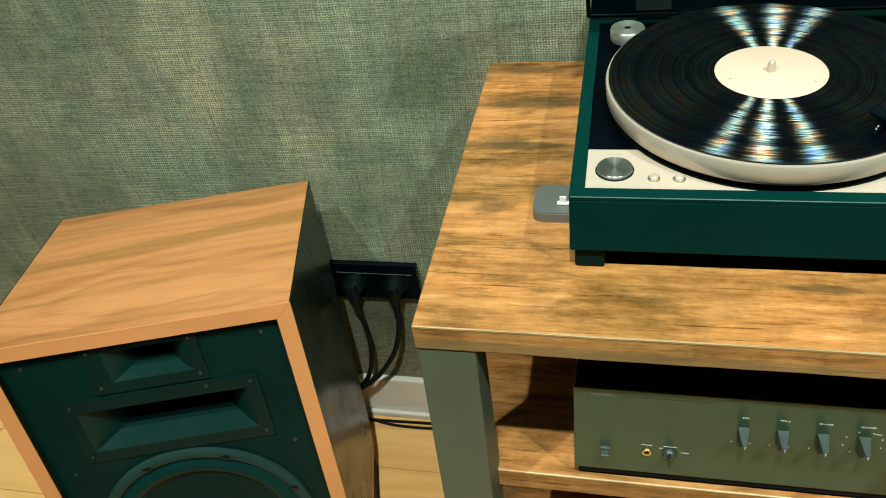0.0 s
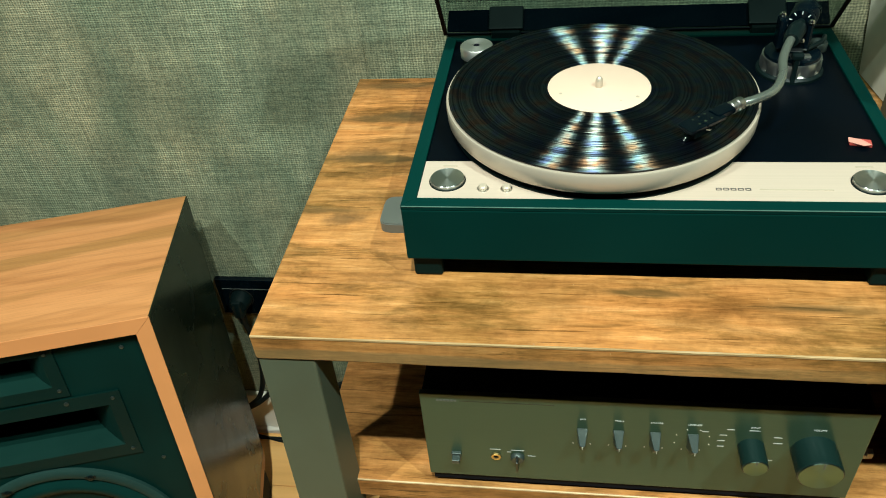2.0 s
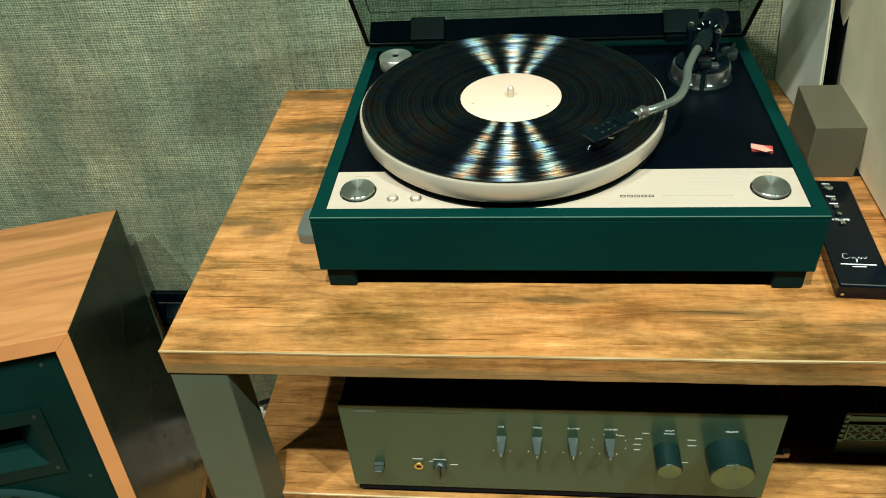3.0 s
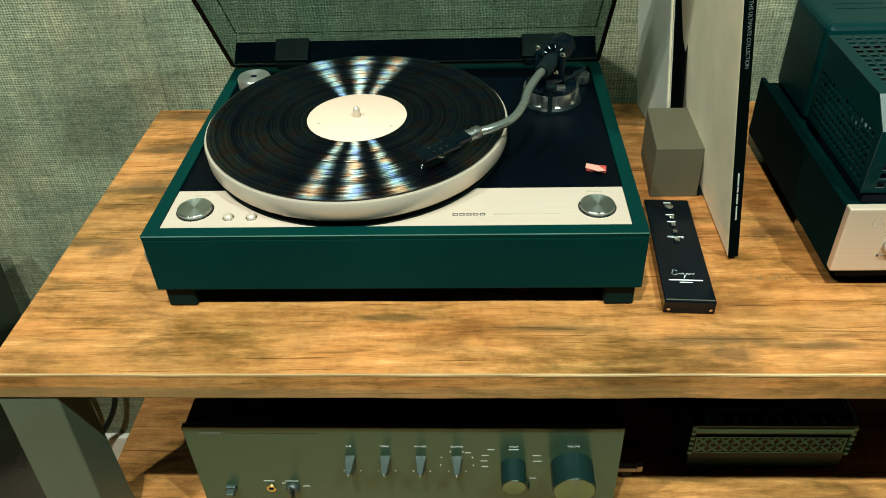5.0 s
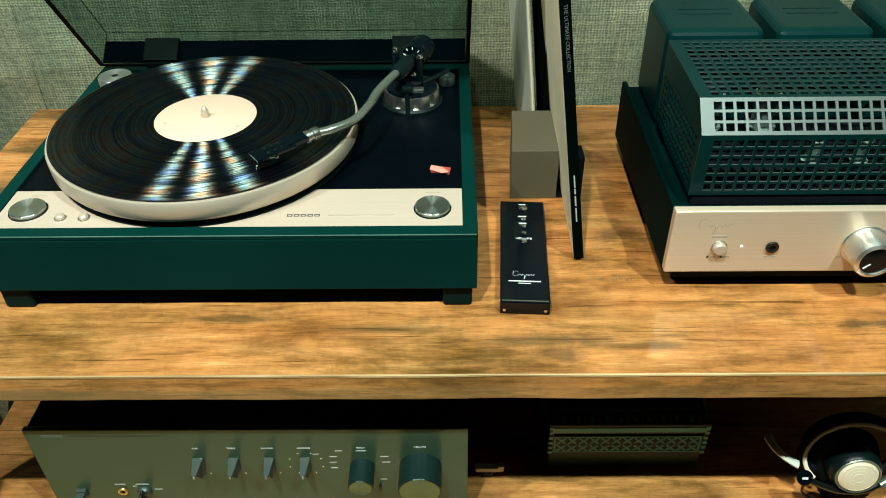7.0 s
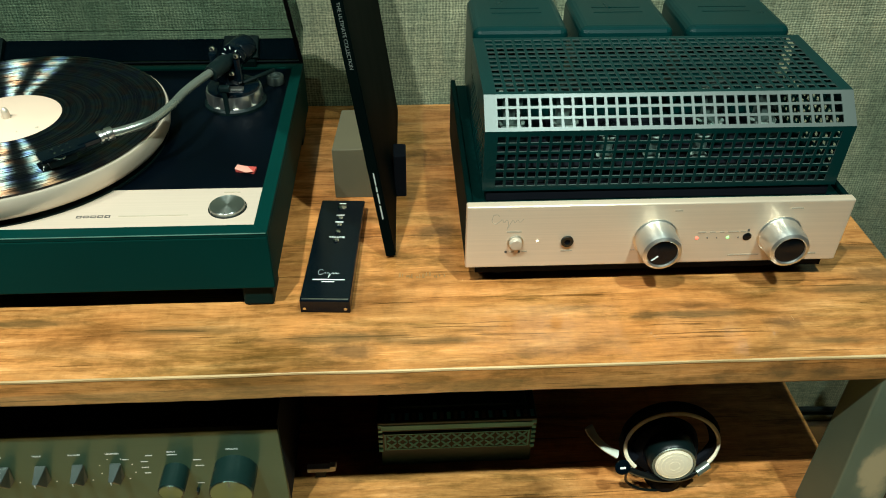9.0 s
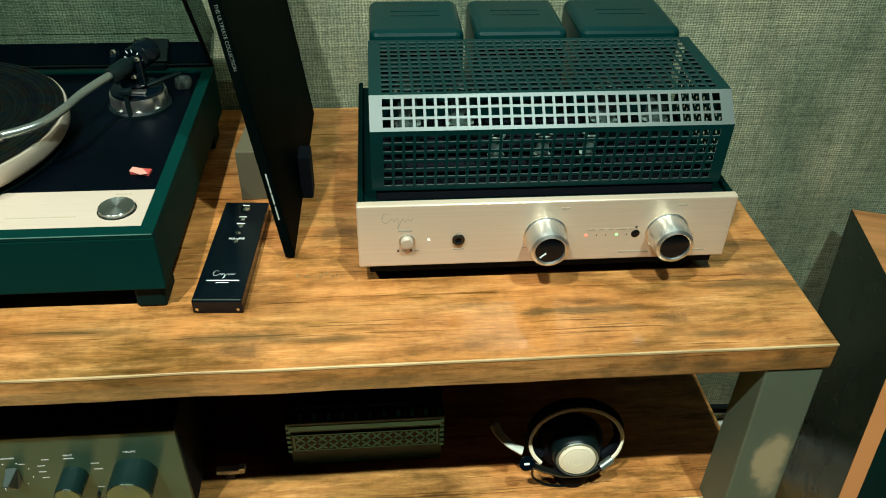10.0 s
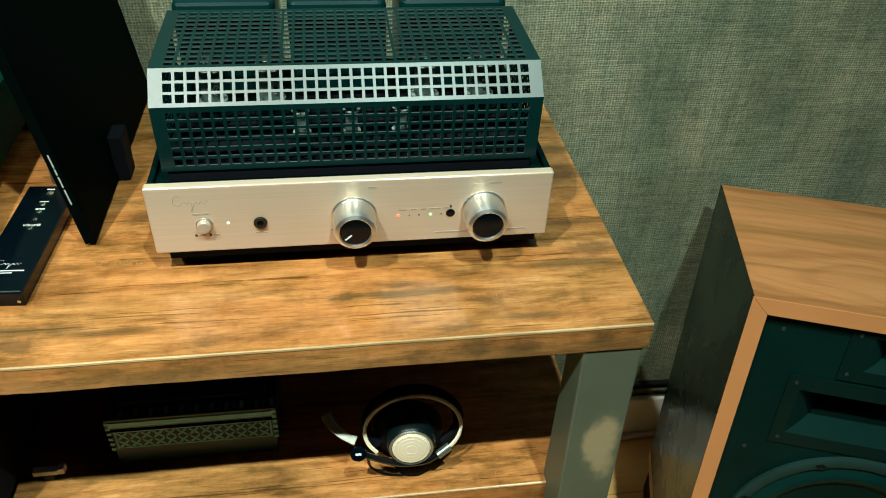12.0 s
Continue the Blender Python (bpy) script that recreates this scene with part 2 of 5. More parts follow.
def brushed(name, color, rough, aniso=0.8, metal=1.0):
    """Metal brushed along x: its highlights spread across the brushing."""
    k = Mat(name, rough, metal, color)
    lines = k.noise(k.coords((3, 900, 900)), 1.0, 3)
    smear = k.noise(k.coords(), 9, 3)
    lo, hi = tuple(c * 0.965 for c in color), tuple(min(1, c * 1.025) for c in color)
    k.link(k.mix(k.ramp(lines, [(0.35, lo), (0.65, hi)]), k.ramp(smear, [(0.3, 0.93), (0.7, 1.0)]), 1.0, "MULTIPLY"), "Base Color")
    k.set("Anisotropic", aniso)
    k.t.links.new(k.node("ShaderNodeCombineXYZ", {"X": 0.0, "Y": 1.0, "Z": 1.0}).outputs[0], k.b.inputs["Tangent"])
    k.bump(lines, 0.03, 0.0002)
    return k.m


def turned(name, color, rough, aniso=0.85, metal=1.0):
    """Metal turned on a lathe: rings round the local z axis."""
    k = Mat(name, rough, metal, color)
    k.set("Anisotropic", aniso)
    k.set("Anisotropic Rotation", 0.25)
    k.t.links.new(k.node("ShaderNodeTangent", direction_type="RADIAL", axis="Z").outputs[0], k.b.inputs["Tangent"])
    return k.m


def vinyl():
    """Black pressed vinyl: fine concentric grooves with wider bands between the tracks."""
    k = Mat("record_vinyl", 0.2, 0.0, (0.0005, 0.0007, 0.0020), 0.12)
    sep = k.node("ShaderNodeSeparateXYZ", {0: k.coords()}).outputs
    r = k.calc("SQRT", k.calc("ADD", k.calc("MULTIPLY", sep[0], sep[0]), k.calc("MULTIPLY", sep[1], sep[1])))
    ring = k.node("ShaderNodeCombineXYZ", {"X": r}).outputs[0]
    bands, tracks = k.noise(ring, 330, 3, 0.8), k.noise(ring, 85, 2)
    hue = k.ramp(k.node("ShaderNodeTexNoise", {"Vector": k.coords((1, 1, 1)), "Scale": 55.0, "Detail": 1.0}).outputs["Fac"], [(0.34, (0.95, 0.52, 0.28)), (0.44, (0.80, 0.76, 0.62)), (0.55, (0.55, 0.80, 0.74)), (0.66, (0.40, 0.55, 0.95))])
    gl = k.node("ShaderNodeBsdfAnisotropic", distribution="BECKMANN", inputs={"Color": k.mix(k.ramp(bands, [(0.40, 0.02), (0.56, 1.0)]), hue, 1.0, "MULTIPLY"), "Roughness": 0.475, "Anisotropy": 0.772, "Rotation": k.calc("MULTIPLY", k.calc("SUBTRACT", k.noise(ring, 260, 3, 0.7), 0.5), 0.045),
                                              "Tangent": k.node("ShaderNodeTangent", direction_type="RADIAL", axis="Z").outputs[0]})
    mixer = k.node("ShaderNodeMixShader", {0: k.ramp(tracks, [(0.34, 0.004), (0.46, 0.16)])})
    k.t.links.new(k.b.outputs[0], mixer.inputs[1])
    k.t.links.new(gl.outputs[0], mixer.inputs[2])
    k.t.links.new(mixer.outputs[0], k.t.nodes["Material Output"].inputs[0])
    return k.m


def glass(name, color, rough=0.02, clear=0.8):
    """Thin clear or smoked plastic: mostly see-through with a glossy face."""
    k = Mat(name, rough, 0.0, color, 0.5)
    see = k.node("ShaderNodeBsdfTransparent", {"Color": (*color, 1)})
    mixer = k.node("ShaderNodeMixShader", {0: clear})
    k.set("Base Color", (0.006, 0.014, 0.014, 1))
    k.t.links.new(k.b.outputs[0], mixer.inputs[1])
    k.t.links.new(see.outputs[0], mixer.inputs[2])
    k.t.links.new(mixer.outputs[0], k.t.nodes["Material Output"].inputs[0])
    return k.m


def lit(name, color, power):
    k = Mat(name, 0.4, 0.0, color)
    k.set("Emission Color", (*color, 1))
    k.set("Emission Strength", power)
    return k.m


WOOD = deck_wood("rustic_deck_wood")
SHELF_WOOD = deck_wood("dull_shelf_wood", 0.30, 0.15)
WALNUT = veneer("walnut_veneer", (0.28, 0.100, 0.030), (0.51, 0.205, 0.070), (0.62, 0.270, 0.102))
# near-black copy of the veneer: the cabinet sides' shade is in its colour
WALNUT_SHADED = veneer("shaded_walnut_side", (0.007, 0.014, 0.0075), (0.010, 0.018, 0.0095), (0.014, 0.022, 0.0115), 0.25, 0.20)
WALNUT_EDGE = worn("walnut_edge", (0.57, 0.225, 0.078), 0.42, vary=0.14, scale=14)
CLOTH = weave()
STEEL_PAINT = worn("grey_green_leg_paint", (0.058, 0.077, 0.052), 0.5, vary=0.14)
TEAL_VINYL = worn("black_green_plinth", (0.0003, 0.0210, 0.0172), 0.55, spec=0.04, vary=0.15, scale=12)
TEAL_DARK = worn("black_green_satin", (0.001, 0.0140, 0.0115), 0.45, spec=0.07, vary=0.2)
FOOT_DARK = worn("black_green_foot", (0.0006, 0.0085, 0.0070), 0.6, spec=0.08, vary=0.15)
DECK_BLACK = worn("black_deck", (0.0003, 0.0014, 0.0028), 0.4, spec=0.06, vary=0.25)
BLACK = worn("black_plastic", (0.002, 0.006, 0.006), 0.36, spec=0.2, vary=0.2)
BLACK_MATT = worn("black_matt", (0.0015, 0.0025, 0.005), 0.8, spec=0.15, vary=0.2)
GLOSS_BLACK = worn("black_gloss", (0.0008, 0.003, 0.005), 0.14, spec=0.28, vary=0.2, bump=0.0)
HORN_PLASTIC = worn("black_green_horn", (0.002, 0.018, 0.014), 0.42, spec=0.18, vary=0.15)
KNOB_METAL = worn("grey_knob_metal", (0.036, 0.050, 0.044), 0.38, 0.35, vary=0.1)
RUBBER = worn("black_rubber", (0.004, 0.007, 0.006), 0.6, spec=0.2)
STRIP = brushed("champagne_strip", (0.490, 0.385, 0.300), 0.42, 0.5, 0.15)
FACE_SILVER = brushed("silver_fascia", (0.70, 0.545, 0.40), 0.34, 0.8, 0.45)
FACE_DARK = brushed("dark_olive_fascia", (0.040, 0.075, 0.042), 0.32, 0.85, 0.38)
SILVER = turned("turned_aluminium", (0.80, 0.78, 0.72), 0.33, 0.6, 0.93)
KNOB_DISC = turned("turned_grey_aluminium", (0.40, 0.42, 0.38), 0.30, 0.85, 0.95)
PLATTER_METAL = worn("platter_aluminium", (0.535, 0.445, 0.345), 0.34, 0.4, vary=0.05, bump=0.01)
SILVER_PLAIN = worn("satin_aluminium", (0.66, 0.65, 0.60), 0.32, 1.0, vary=0.08, bump=0.02)
CHROME = worn("chrome", (0.70, 0.70, 0.68), 0.12, 1.0, vary=0.1, bump=0.0)
DARK_TURNED = turned("dark_turned_metal", (0.105, 0.17, 0.145), 0.28)
KNOB_BARREL = worn("black_green_knob_barrel", (0.006, 0.020, 0.017), 0.34, 0.2, spec=0.3, vary=0.12)
DARK_METAL = worn("dark_metal", (0.05, 0.055, 0.05), 0.32, 0.9)
CAGE_PAINT = worn("dark_green_cage", (0.0007, 0.0180, 0.0172), 0.30, 0.0, spec=0.13, vary=0.15)
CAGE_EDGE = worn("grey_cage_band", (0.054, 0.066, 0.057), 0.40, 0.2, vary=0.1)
ARM_METAL = worn("arm_grey", (0.30, 0.33, 0.28), 0.28, 0.8, vary=0.1, bump=0.0)
LABEL = worn("cream_label", (0.585, 0.42, 0.31), 0.55, vary=0.05)
HORN_PLATE = worn("black_horn_plate", (0.001, 0.0120, 0.0100), 0.38, spec=0.16, vary=0.12)
SCREW_METAL = worn("dull_screw_metal", (0.065, 0.085, 0.078), 0.34, 0.8, bump=0.0)
CHASSIS = worn("black_chassis_paint", (0.0006, 0.0080, 0.0072), 0.5, spec=0.01, vary=0.15)
# highlight on the edges of the cage holes, put into the colour
HOLE_EDGE = worn("hole_edge_highlight", (0.085, 0.118, 0.108), 0.35, 0.4, bump=0.0)
VALVE_GREY = worn("valve_plate_grey", (0.24, 0.29, 0.27), 0.36, 0.5, vary=0.2)
VINYL = vinyl()
SMOKE = glass("smoked_acrylic", (0.60, 0.68, 0.66), 0.05, 0.84)
CLEAR = glass("valve_glass", (0.80, 0.88, 0.86), 0.02, 0.86)
WHITE_PAINT = worn("white_skirting_paint", (0.74, 0.71, 0.62), 0.42, vary=0.06)
PLASTER = worn("dark_plaster", (0.045, 0.058, 0.055), 0.85, vary=0.1)
GREY_CARD = worn("grey_brown_block", (0.088, 0.079, 0.046), 0.6, vary=0.12)
PAPER = worn("cream_card", (0.92, 0.78, 0.55), 0.6, vary=0.1, scale=40)
PAPER_GREY = worn("grey_card", (0.52, 0.52, 0.43), 0.6, vary=0.15, scale=40)
COVER_BLACK = worn("black_printed_card", (0.0005, 0.0022, 0.0020), 0.6, spec=0.012, vary=0.2)
GASKET = worn("grey_green_gasket", (0.012, 0.034, 0.029), 0.6, spec=0.12, vary=0.15)
CONE_PAPER = worn("black_green_cone", (0.001, 0.020, 0.0170), 0.5, spec=0.10, vary=0.2)
DUST_CAP = worn("grey_green_dust_cap", (0.006, 0.034, 0.030), 0.40, spec=0.3, vary=0.15)
TONE_KNOB = worn("grey_tone_knob", (0.040, 0.054, 0.047), 0.38, 0.4, vary=0.1)
INK_WHITE = worn("white_print", (0.72, 0.72, 0.68), 0.6, vary=0.05, bump=0.0)
INK_GREY = worn("grey_print", (0.085, 0.10, 0.09), 0.6, vary=0.05, bump=0.0)
INK_PALE = worn("pale_grey_print", (0.40, 0.42, 0.38), 0.6, vary=0.05, bump=0.0)
INK_DARK = worn("dark_print", (0.06, 0.055, 0.05), 0.6, vary=0.05, bump=0.0)
INK_TAN = worn("tan_print", (0.36, 0.30, 0.22), 0.6, vary=0.05, bump=0.0)
STAMP = worn("faded_stamp", (0.235, 0.112, 0.034), 0.45, vary=0.4, scale=200)
# paler tone that paints highlights onto dark edges
EDGE_LIGHT = worn("edge_highlight", (0.08, 0.16, 0.13), 0.3, vary=0.2)
RED = worn("red_felt_sticker", (0.40, 0.05, 0.04), 0.5, vary=0.1)
PINK = worn("pink_sticker", (0.58, 0.25, 0.19), 0.5, vary=0.1)
GREY_ALU = worn("grey_anodised", (0.17, 0.185, 0.165), 0.42, 0.5, vary=0.08)
WHITE_PLASTIC = worn("white_plastic", (0.80, 0.79, 0.74), 0.35, vary=0.04)
CREAM_PLASTIC = worn("cream_plastic", (0.86, 0.74, 0.54), 0.38, vary=0.08)
LED_RED, LED_GREEN, LED_WARM = lit("red_led", (1.0, 0.16, 0.10), 1.6), lit("green_led", (0.35, 1.0, 0.30), 1.2), lit("warm_led", (1.0, 0.95, 0.75), 1.3)
GRILLE_CREAM = worn("cream_cup_grille", (0.80, 0.69, 0.52), 0.45, 0.2, vary=0.05)
INLAY_DARK = worn("ebony_box", (0.004, 0.034, 0.032), 0.4)
INLAY_LIGHT = worn("pearl_inlay", (0.09, 0.46, 0.50), 0.35, vary=0.25)
COPPER = worn("brass", (0.55, 0.38, 0.14), 0.3, 0.9)


def floor_boards():
    k = Mat("pale_oak_board", 0.40)
    rnd = k.node("ShaderNodeObjectInfo").outputs["Random"]
    along = k.coords((1.2, 12, 12))
    g = k.noise(along, 2.0, 6, 0.6, 0.5)
    c = k.ramp(g, [(0.3, (0.80, 0.42, 0.135)), (0.55, (0.93, 0.52, 0.18)), (0.75, (0.95, 0.58, 0.23))])
    c = k.mix(c, k.ramp(rnd, [(0.0, 0.90), (1.0, 1.05)]), 1.0, "MULTIPLY")
    k.link(c, "Base Color")
    k.bump(g, 0.05, 0.0005)
    return k.m


BOARD = floor_boards()


def scuffed_leg():
    """The leg paint, lightened, with one cloudy patch where it has rubbed through."""
    k = Mat("lit_leg_paint_rubbed", 0.5)
    away = k.node("ShaderNodeVectorMath", {0: k.coords((1.0, 0.0, 0.42)), 1: (1.170, 0.0, 0.650 * 0.42)}, operation="DISTANCE").outputs["Value"]
    cloud = k.noise(k.coords((40, 40, 26)), 1.0, 4, 0.6)
    near = k.calc("ADD", away, k.calc("MULTIPLY", cloud, 0.030))
    mott = k.noise(k.coords(), 9, 3)
    # base lighter than STEEL_PAINT: this leg's extra light is in the colour
    c = k.mix(k.ramp(mott, [(0.3, (0.066, 0.085, 0.058)), (0.7, (0.086, 0.108, 0.075))]), (0.36, 0.28, 0.16), k.ramp(near, [(0.027, 0.85), (0.036, 0.0)]))
    k.link(c, "Base Color")
    return k.m


STEEL_WORN_LIT = scuffed_leg()
# paler than the deck: arris wear plus a painted bevel highlight
ARRIS = veneer("pale_arris_highlight", (0.46, 0.29, 0.13), (0.64, 0.44, 0.23), (0.74, 0.54, 0.31))


# ---- mesh helpers ----
def box(x0, x1, y0, y1, z0, z1, bevel=0.0, segs=2):
    bm = bmesh.new()
    bmesh.ops.create_cube(bm, size=1.0)
    bmesh.ops.transform(bm, matrix=Matrix.Translation(((x0 + x1) / 2, (y0 + y1) / 2, (z0 + z1) / 2)) @ Matrix.Diagonal((x1 - x0, y1 - y0, z1 - z0, 1)), verts=bm.verts)
    if bevel:
        bmesh.ops.bevel(bm, geom=bm.edges[:], offset=bevel, segments=segs, profile=0.5, affect="EDGES")
    return bm


def prism(pts, z0, z1, bevel=0.0):
    """An upright solid over a polygon in x, y."""
    bm = bmesh.new()
    lo, hi = [bm.verts.new((x, y, z0)) for x, y in pts], [bm.verts.new((x, y, z1)) for x, y in pts]
    n = len(pts)
    for i in range(n):
        bm.faces.new((lo[i], lo[(i + 1) % n], hi[(i + 1) % n], hi[i]))
    bm.faces.new(hi), bm.faces.new(lo[::-1])
    bmesh.ops.recalc_face_normals(bm, faces=bm.faces)
    if bevel:
        bmesh.ops.bevel(bm, geom=bm.edges[:], offset=bevel, segments=2, profile=0.5, affect="EDGES")
    return bm


def lathe(profile, n=48, m=None):
    """A solid turned round z from (radius, height) pairs; closed where the radius is 0."""
    bm = bmesh.new()
    rings = []
    for r, z in profile:
        if r < 1e-7:
            rings.append([bm.verts.new((0, 0, z))])
        else:
            rings.append([bm.verts.new((r * math.cos(2 * math.pi * i / n), r * math.sin(2 * math.pi * i / n), z)) for i in range(n)])
    for a, b in zip(rings, rings[1:]):
        for i in range(n):
            j = (i + 1) % n
            if len(a) == 1 and len(b) > 1:
                bm.faces.new((a[0], b[j], b[i]))
            elif len(b) == 1 and len(a) > 1:
                bm.faces.new((a[i], a[j], b[0]))
            elif len(a) > 1:
                bm.faces.new((a[i], a[j], b[j], b[i]))
    bmesh.ops.recalc_face_normals(bm, faces=bm.faces)
    if m:
        bmesh.ops.transform(bm, matrix=m, verts=bm.verts)
    return bm


def tube(pts, r, n=10, flat=1.0):
    """A round rod through points, smoothed by Catmull-Rom."""
    P = [Vector(p) for p in pts]
    path = []
    for i in range(len(P) - 1):
        a, b, c, d = P[max(0, i - 1)], P[i], P[i + 1], P[min(len(P) - 1, i + 2)]
        for s in range(8):
            u = s / 8
            path.append(0.5 * (2 * b + (c - a) * u + (2 * a - 5 * b + 4 * c - d) * u * u + (3 * b - a - 3 * c + d) * u ** 3))
    path.append(P[-1])
    bm = bmesh.new()
    up, rings = Vector((0.13, 0.21, 0.97)), []
    for i, p in enumerate(path):
        t = (path[min(i + 1, len(path) - 1)] - path[max(i - 1, 0)]).normalized()
        side = t.cross(up).normalized()
        top = side.cross(t)
        rings.append([bm.verts.new(p + r * (math.cos(2 * math.pi * k / n) * side + flat * math.sin(2 * math.pi * k / n) * top)) for k in range(n)])
    for a, b in zip(rings, rings[1:]):
        for k in range(n):
            bm.faces.new((a[k], a[(k + 1) % n], b[(k + 1) % n], b[k]))
    bm.faces.new(rings[0][::-1]), bm.faces.new(rings[-1])
    bmesh.ops.recalc_face_normals(bm, faces=bm.faces)
    return bm


def join(*bms):
    """All bmeshes given, as one."""
    whole = bmesh.new()
    for b in bms:
        me = bpy.data.meshes.new("tmp")
        b.to_mesh(me), b.free()
        whole.from_mesh(me)
        bpy.data.meshes.remove(me)
    return whole


def moved(bm, m):
    bmesh.ops.transform(bm, matrix=m, verts=bm.verts)
    return bm


def part(name, bm, material, parent=None, label="", smooth=False, origin=None):
    """Links a bmesh as one mesh object, under a thing or a part. origin: where its own centre lies."""
    me = bpy.data.meshes.new(name)
    if origin is not None:
        bmesh.ops.translate(bm, vec=-Vector(origin), verts=bm.verts)
    bm.to_mesh(me), bm.free()
    me.materials.append(material)
    if smooth:
        for p in me.polygons:
            p.use_smooth = True
        me.set_sharp_from_angle(angle=radians(38))
    ob = new(name, me)
    if origin is not None:
        ob.location = origin
    ob.parent = parent
    if parent and label:
        ob["label"] = label
    return ob


def thing(name, label, category, group="", m=None):
    ob = new(name)
    ob.empty_display_size = 0.05
    if m is not None:
        ob.matrix_world = m
    return tagged(ob, label, category, group)


def words(name, text, size, material, parent, m, label="", thick=0.0002):
    """Lettering in the built-in font as a mesh; its text runs along the local x of m, centred."""
    cu = bpy.data.curves.new(name, "FONT")
    cu.body, cu.size, cu.align_x, cu.align_y, cu.extrude = text, size, "CENTER", "CENTER", thick
    tmp = bpy.data.objects.new(name, cu)
    scene.collection.objects.link(tmp)
    me = bpy.data.meshes.new_from_object(tmp.evaluated_get(bpy.context.evaluated_depsgraph_get()))
    bpy.data.objects.remove(tmp)
    me.name = name
    me.materials.clear()
    me.materials.append(material)
    ob = new(name, me)
    ob.matrix_local = m
    ob.parent = parent
    if label:
        ob["label"] = label
    return ob


def steps(first, pairs):
    """Grid lines from widths in turn."""
    out = [first]
    for w in pairs:
        out.append(out[-1] + w)
    return out


def perforated(width, height, nx, ny, bar, rim, thick, rim_y=None):
    """A sheet in x, z with nx by ny square holes; the front face at y = 0, thick towards +y."""
    rim_y = rim if rim_y is None else rim_y
    hx, hz = (width - 2 * rim - (nx - 1) * bar) / nx, (height - 2 * rim_y - (ny - 1) * bar) / ny
    xs = steps(0, [rim] + [w for i in range(nx) for w in ((hx, bar) if i < nx - 1 else (hx,))] + [rim])
    zs = steps(0, [rim_y] + [w for i in range(ny) for w in ((hz, bar) if i < ny - 1 else (hz,))] + [rim_y])
    verts, faces, idx = [], [], {}

    def vert(i, j, k):
        if (i, j, k) not in idx:
            idx[i, j, k] = len(verts)
            verts.append((xs[i], thick * k, zs[j]))
        return idx[i, j, k]

    def solid(i, j):
        return 0 <= i < len(xs) - 1 and 0 <= j < len(zs) - 1 and not (i % 2 and j % 2)

    for i in range(len(xs) - 1):
        for j in range(len(zs) - 1):
            if not solid(i, j):
                continue
            a = [(i, j), (i + 1, j), (i + 1, j + 1), (i, j + 1)]
            faces.append([vert(*p, 0) for p in a])
            faces.append([vert(*p, 1) for p in a[::-1]])
            for (p, q), nb in zip(zip(a, a[1:] + a[:1]), ((i, j - 1), (i + 1, j), (i, j + 1), (i - 1, j))):
                if not solid(*nb):
                    faces.append([vert(*q, 0), vert(*p, 0), vert(*p, 1), vert(*q, 1)])
    bm = bmesh.new()
    vs = [bm.verts.new(v) for v in verts]
    for fc in faces:
        face = bm.faces.new([vs[i] for i in fc])
        # the holes' edges get a second slot, for painting the light they catch
        if len({verts[i][1] for i in fc}) > 1:
            face.material_index = 1
    return bm


def holed(x0, x1, z0, z1, holes, y0, y1):
    """An upright panel with rectangular openings, as one solid."""
    xs = sorted({x0, x1, *[v for h in holes for v in h[:2]]})
    zs = sorted({z0, z1, *[v for h in holes for v in h[2:]]})

    def solid(i, j):
        if not (0 <= i < len(xs) - 1 and 0 <= j < len(zs) - 1):
            return False
        cx, cz = (xs[i] + xs[i + 1]) / 2, (zs[j] + zs[j + 1]) / 2
        return not any(a < cx < b and c < cz < d for a, b, c, d in holes)

    bm, idx = bmesh.new(), {}

    def vert(i, j, k):
        if (i, j, k) not in idx:
            idx[i, j, k] = bm.verts.new((xs[i], (y0, y1)[k], zs[j]))
        return idx[i, j, k]

    for i in range(len(xs) - 1):
        for j in range(len(zs) - 1):
            if solid(i, j):
                a = [(i, j), (i + 1, j), (i + 1, j + 1), (i, j + 1)]
                bm.faces.new([vert(*p, 0) for p in a]), bm.faces.new([vert(*p, 1) for p in a[::-1]])
                for (p, q), nb in zip(zip(a, a[1:] + a[:1]), ((i, j - 1), (i + 1, j), (i, j + 1), (i - 1, j))):
                    if not solid(*nb):
                        bm.faces.new([vert(*q, 0), vert(*p, 0), vert(*p, 1), vert(*q, 1)])
    return bm


# ---- the room ----
WALL_Y, TOP, SHELF = 0.502, 0.81, 0.548


def structure(name, bm, material, label, category):
    return tagged(part(name, bm, material), label, category, kind="structure")


structure("wall_north", box(-2.4, 3.4, WALL_Y, WALL_Y + 0.12, 0, 2.90), CLOTH, "grey-green woven grasscloth wall behind the audio bench", "wall")
structure("wall_west", box(-2.5, -2.4, -3.0, WALL_Y, 0, 2.90), PLASTER, "plain dark plastered side wall", "wall")
structure("wall_east", box(3.4, 3.5, -3.0, WALL_Y, 0, 2.90), PLASTER, "plain dark plastered side wall", "wall")
structure("wall_south", box(-2.4, 3.4, -3.1, -3.0, 0, 2.90), PLASTER, "plain dark plastered rear wall", "wall")
structure("ceiling", box(-2.4, 3.4, -3.0, WALL_Y, 2.90, 3.00), PLASTER, "plain dark ceiling", "ceiling")
structure("floor", box(-2.4, 3.4, -3.0, WALL_Y, -0.10, -0.014), BLACK_MATT, "subfloor under pale oak boards", "floor")
structure("baseboard", box(-2.4, 3.4, WALL_Y - 0.014, WALL_Y, 0.0, 0.112, 0.004), WHITE_PAINT, "white painted skirting board along the grasscloth wall", "baseboard")
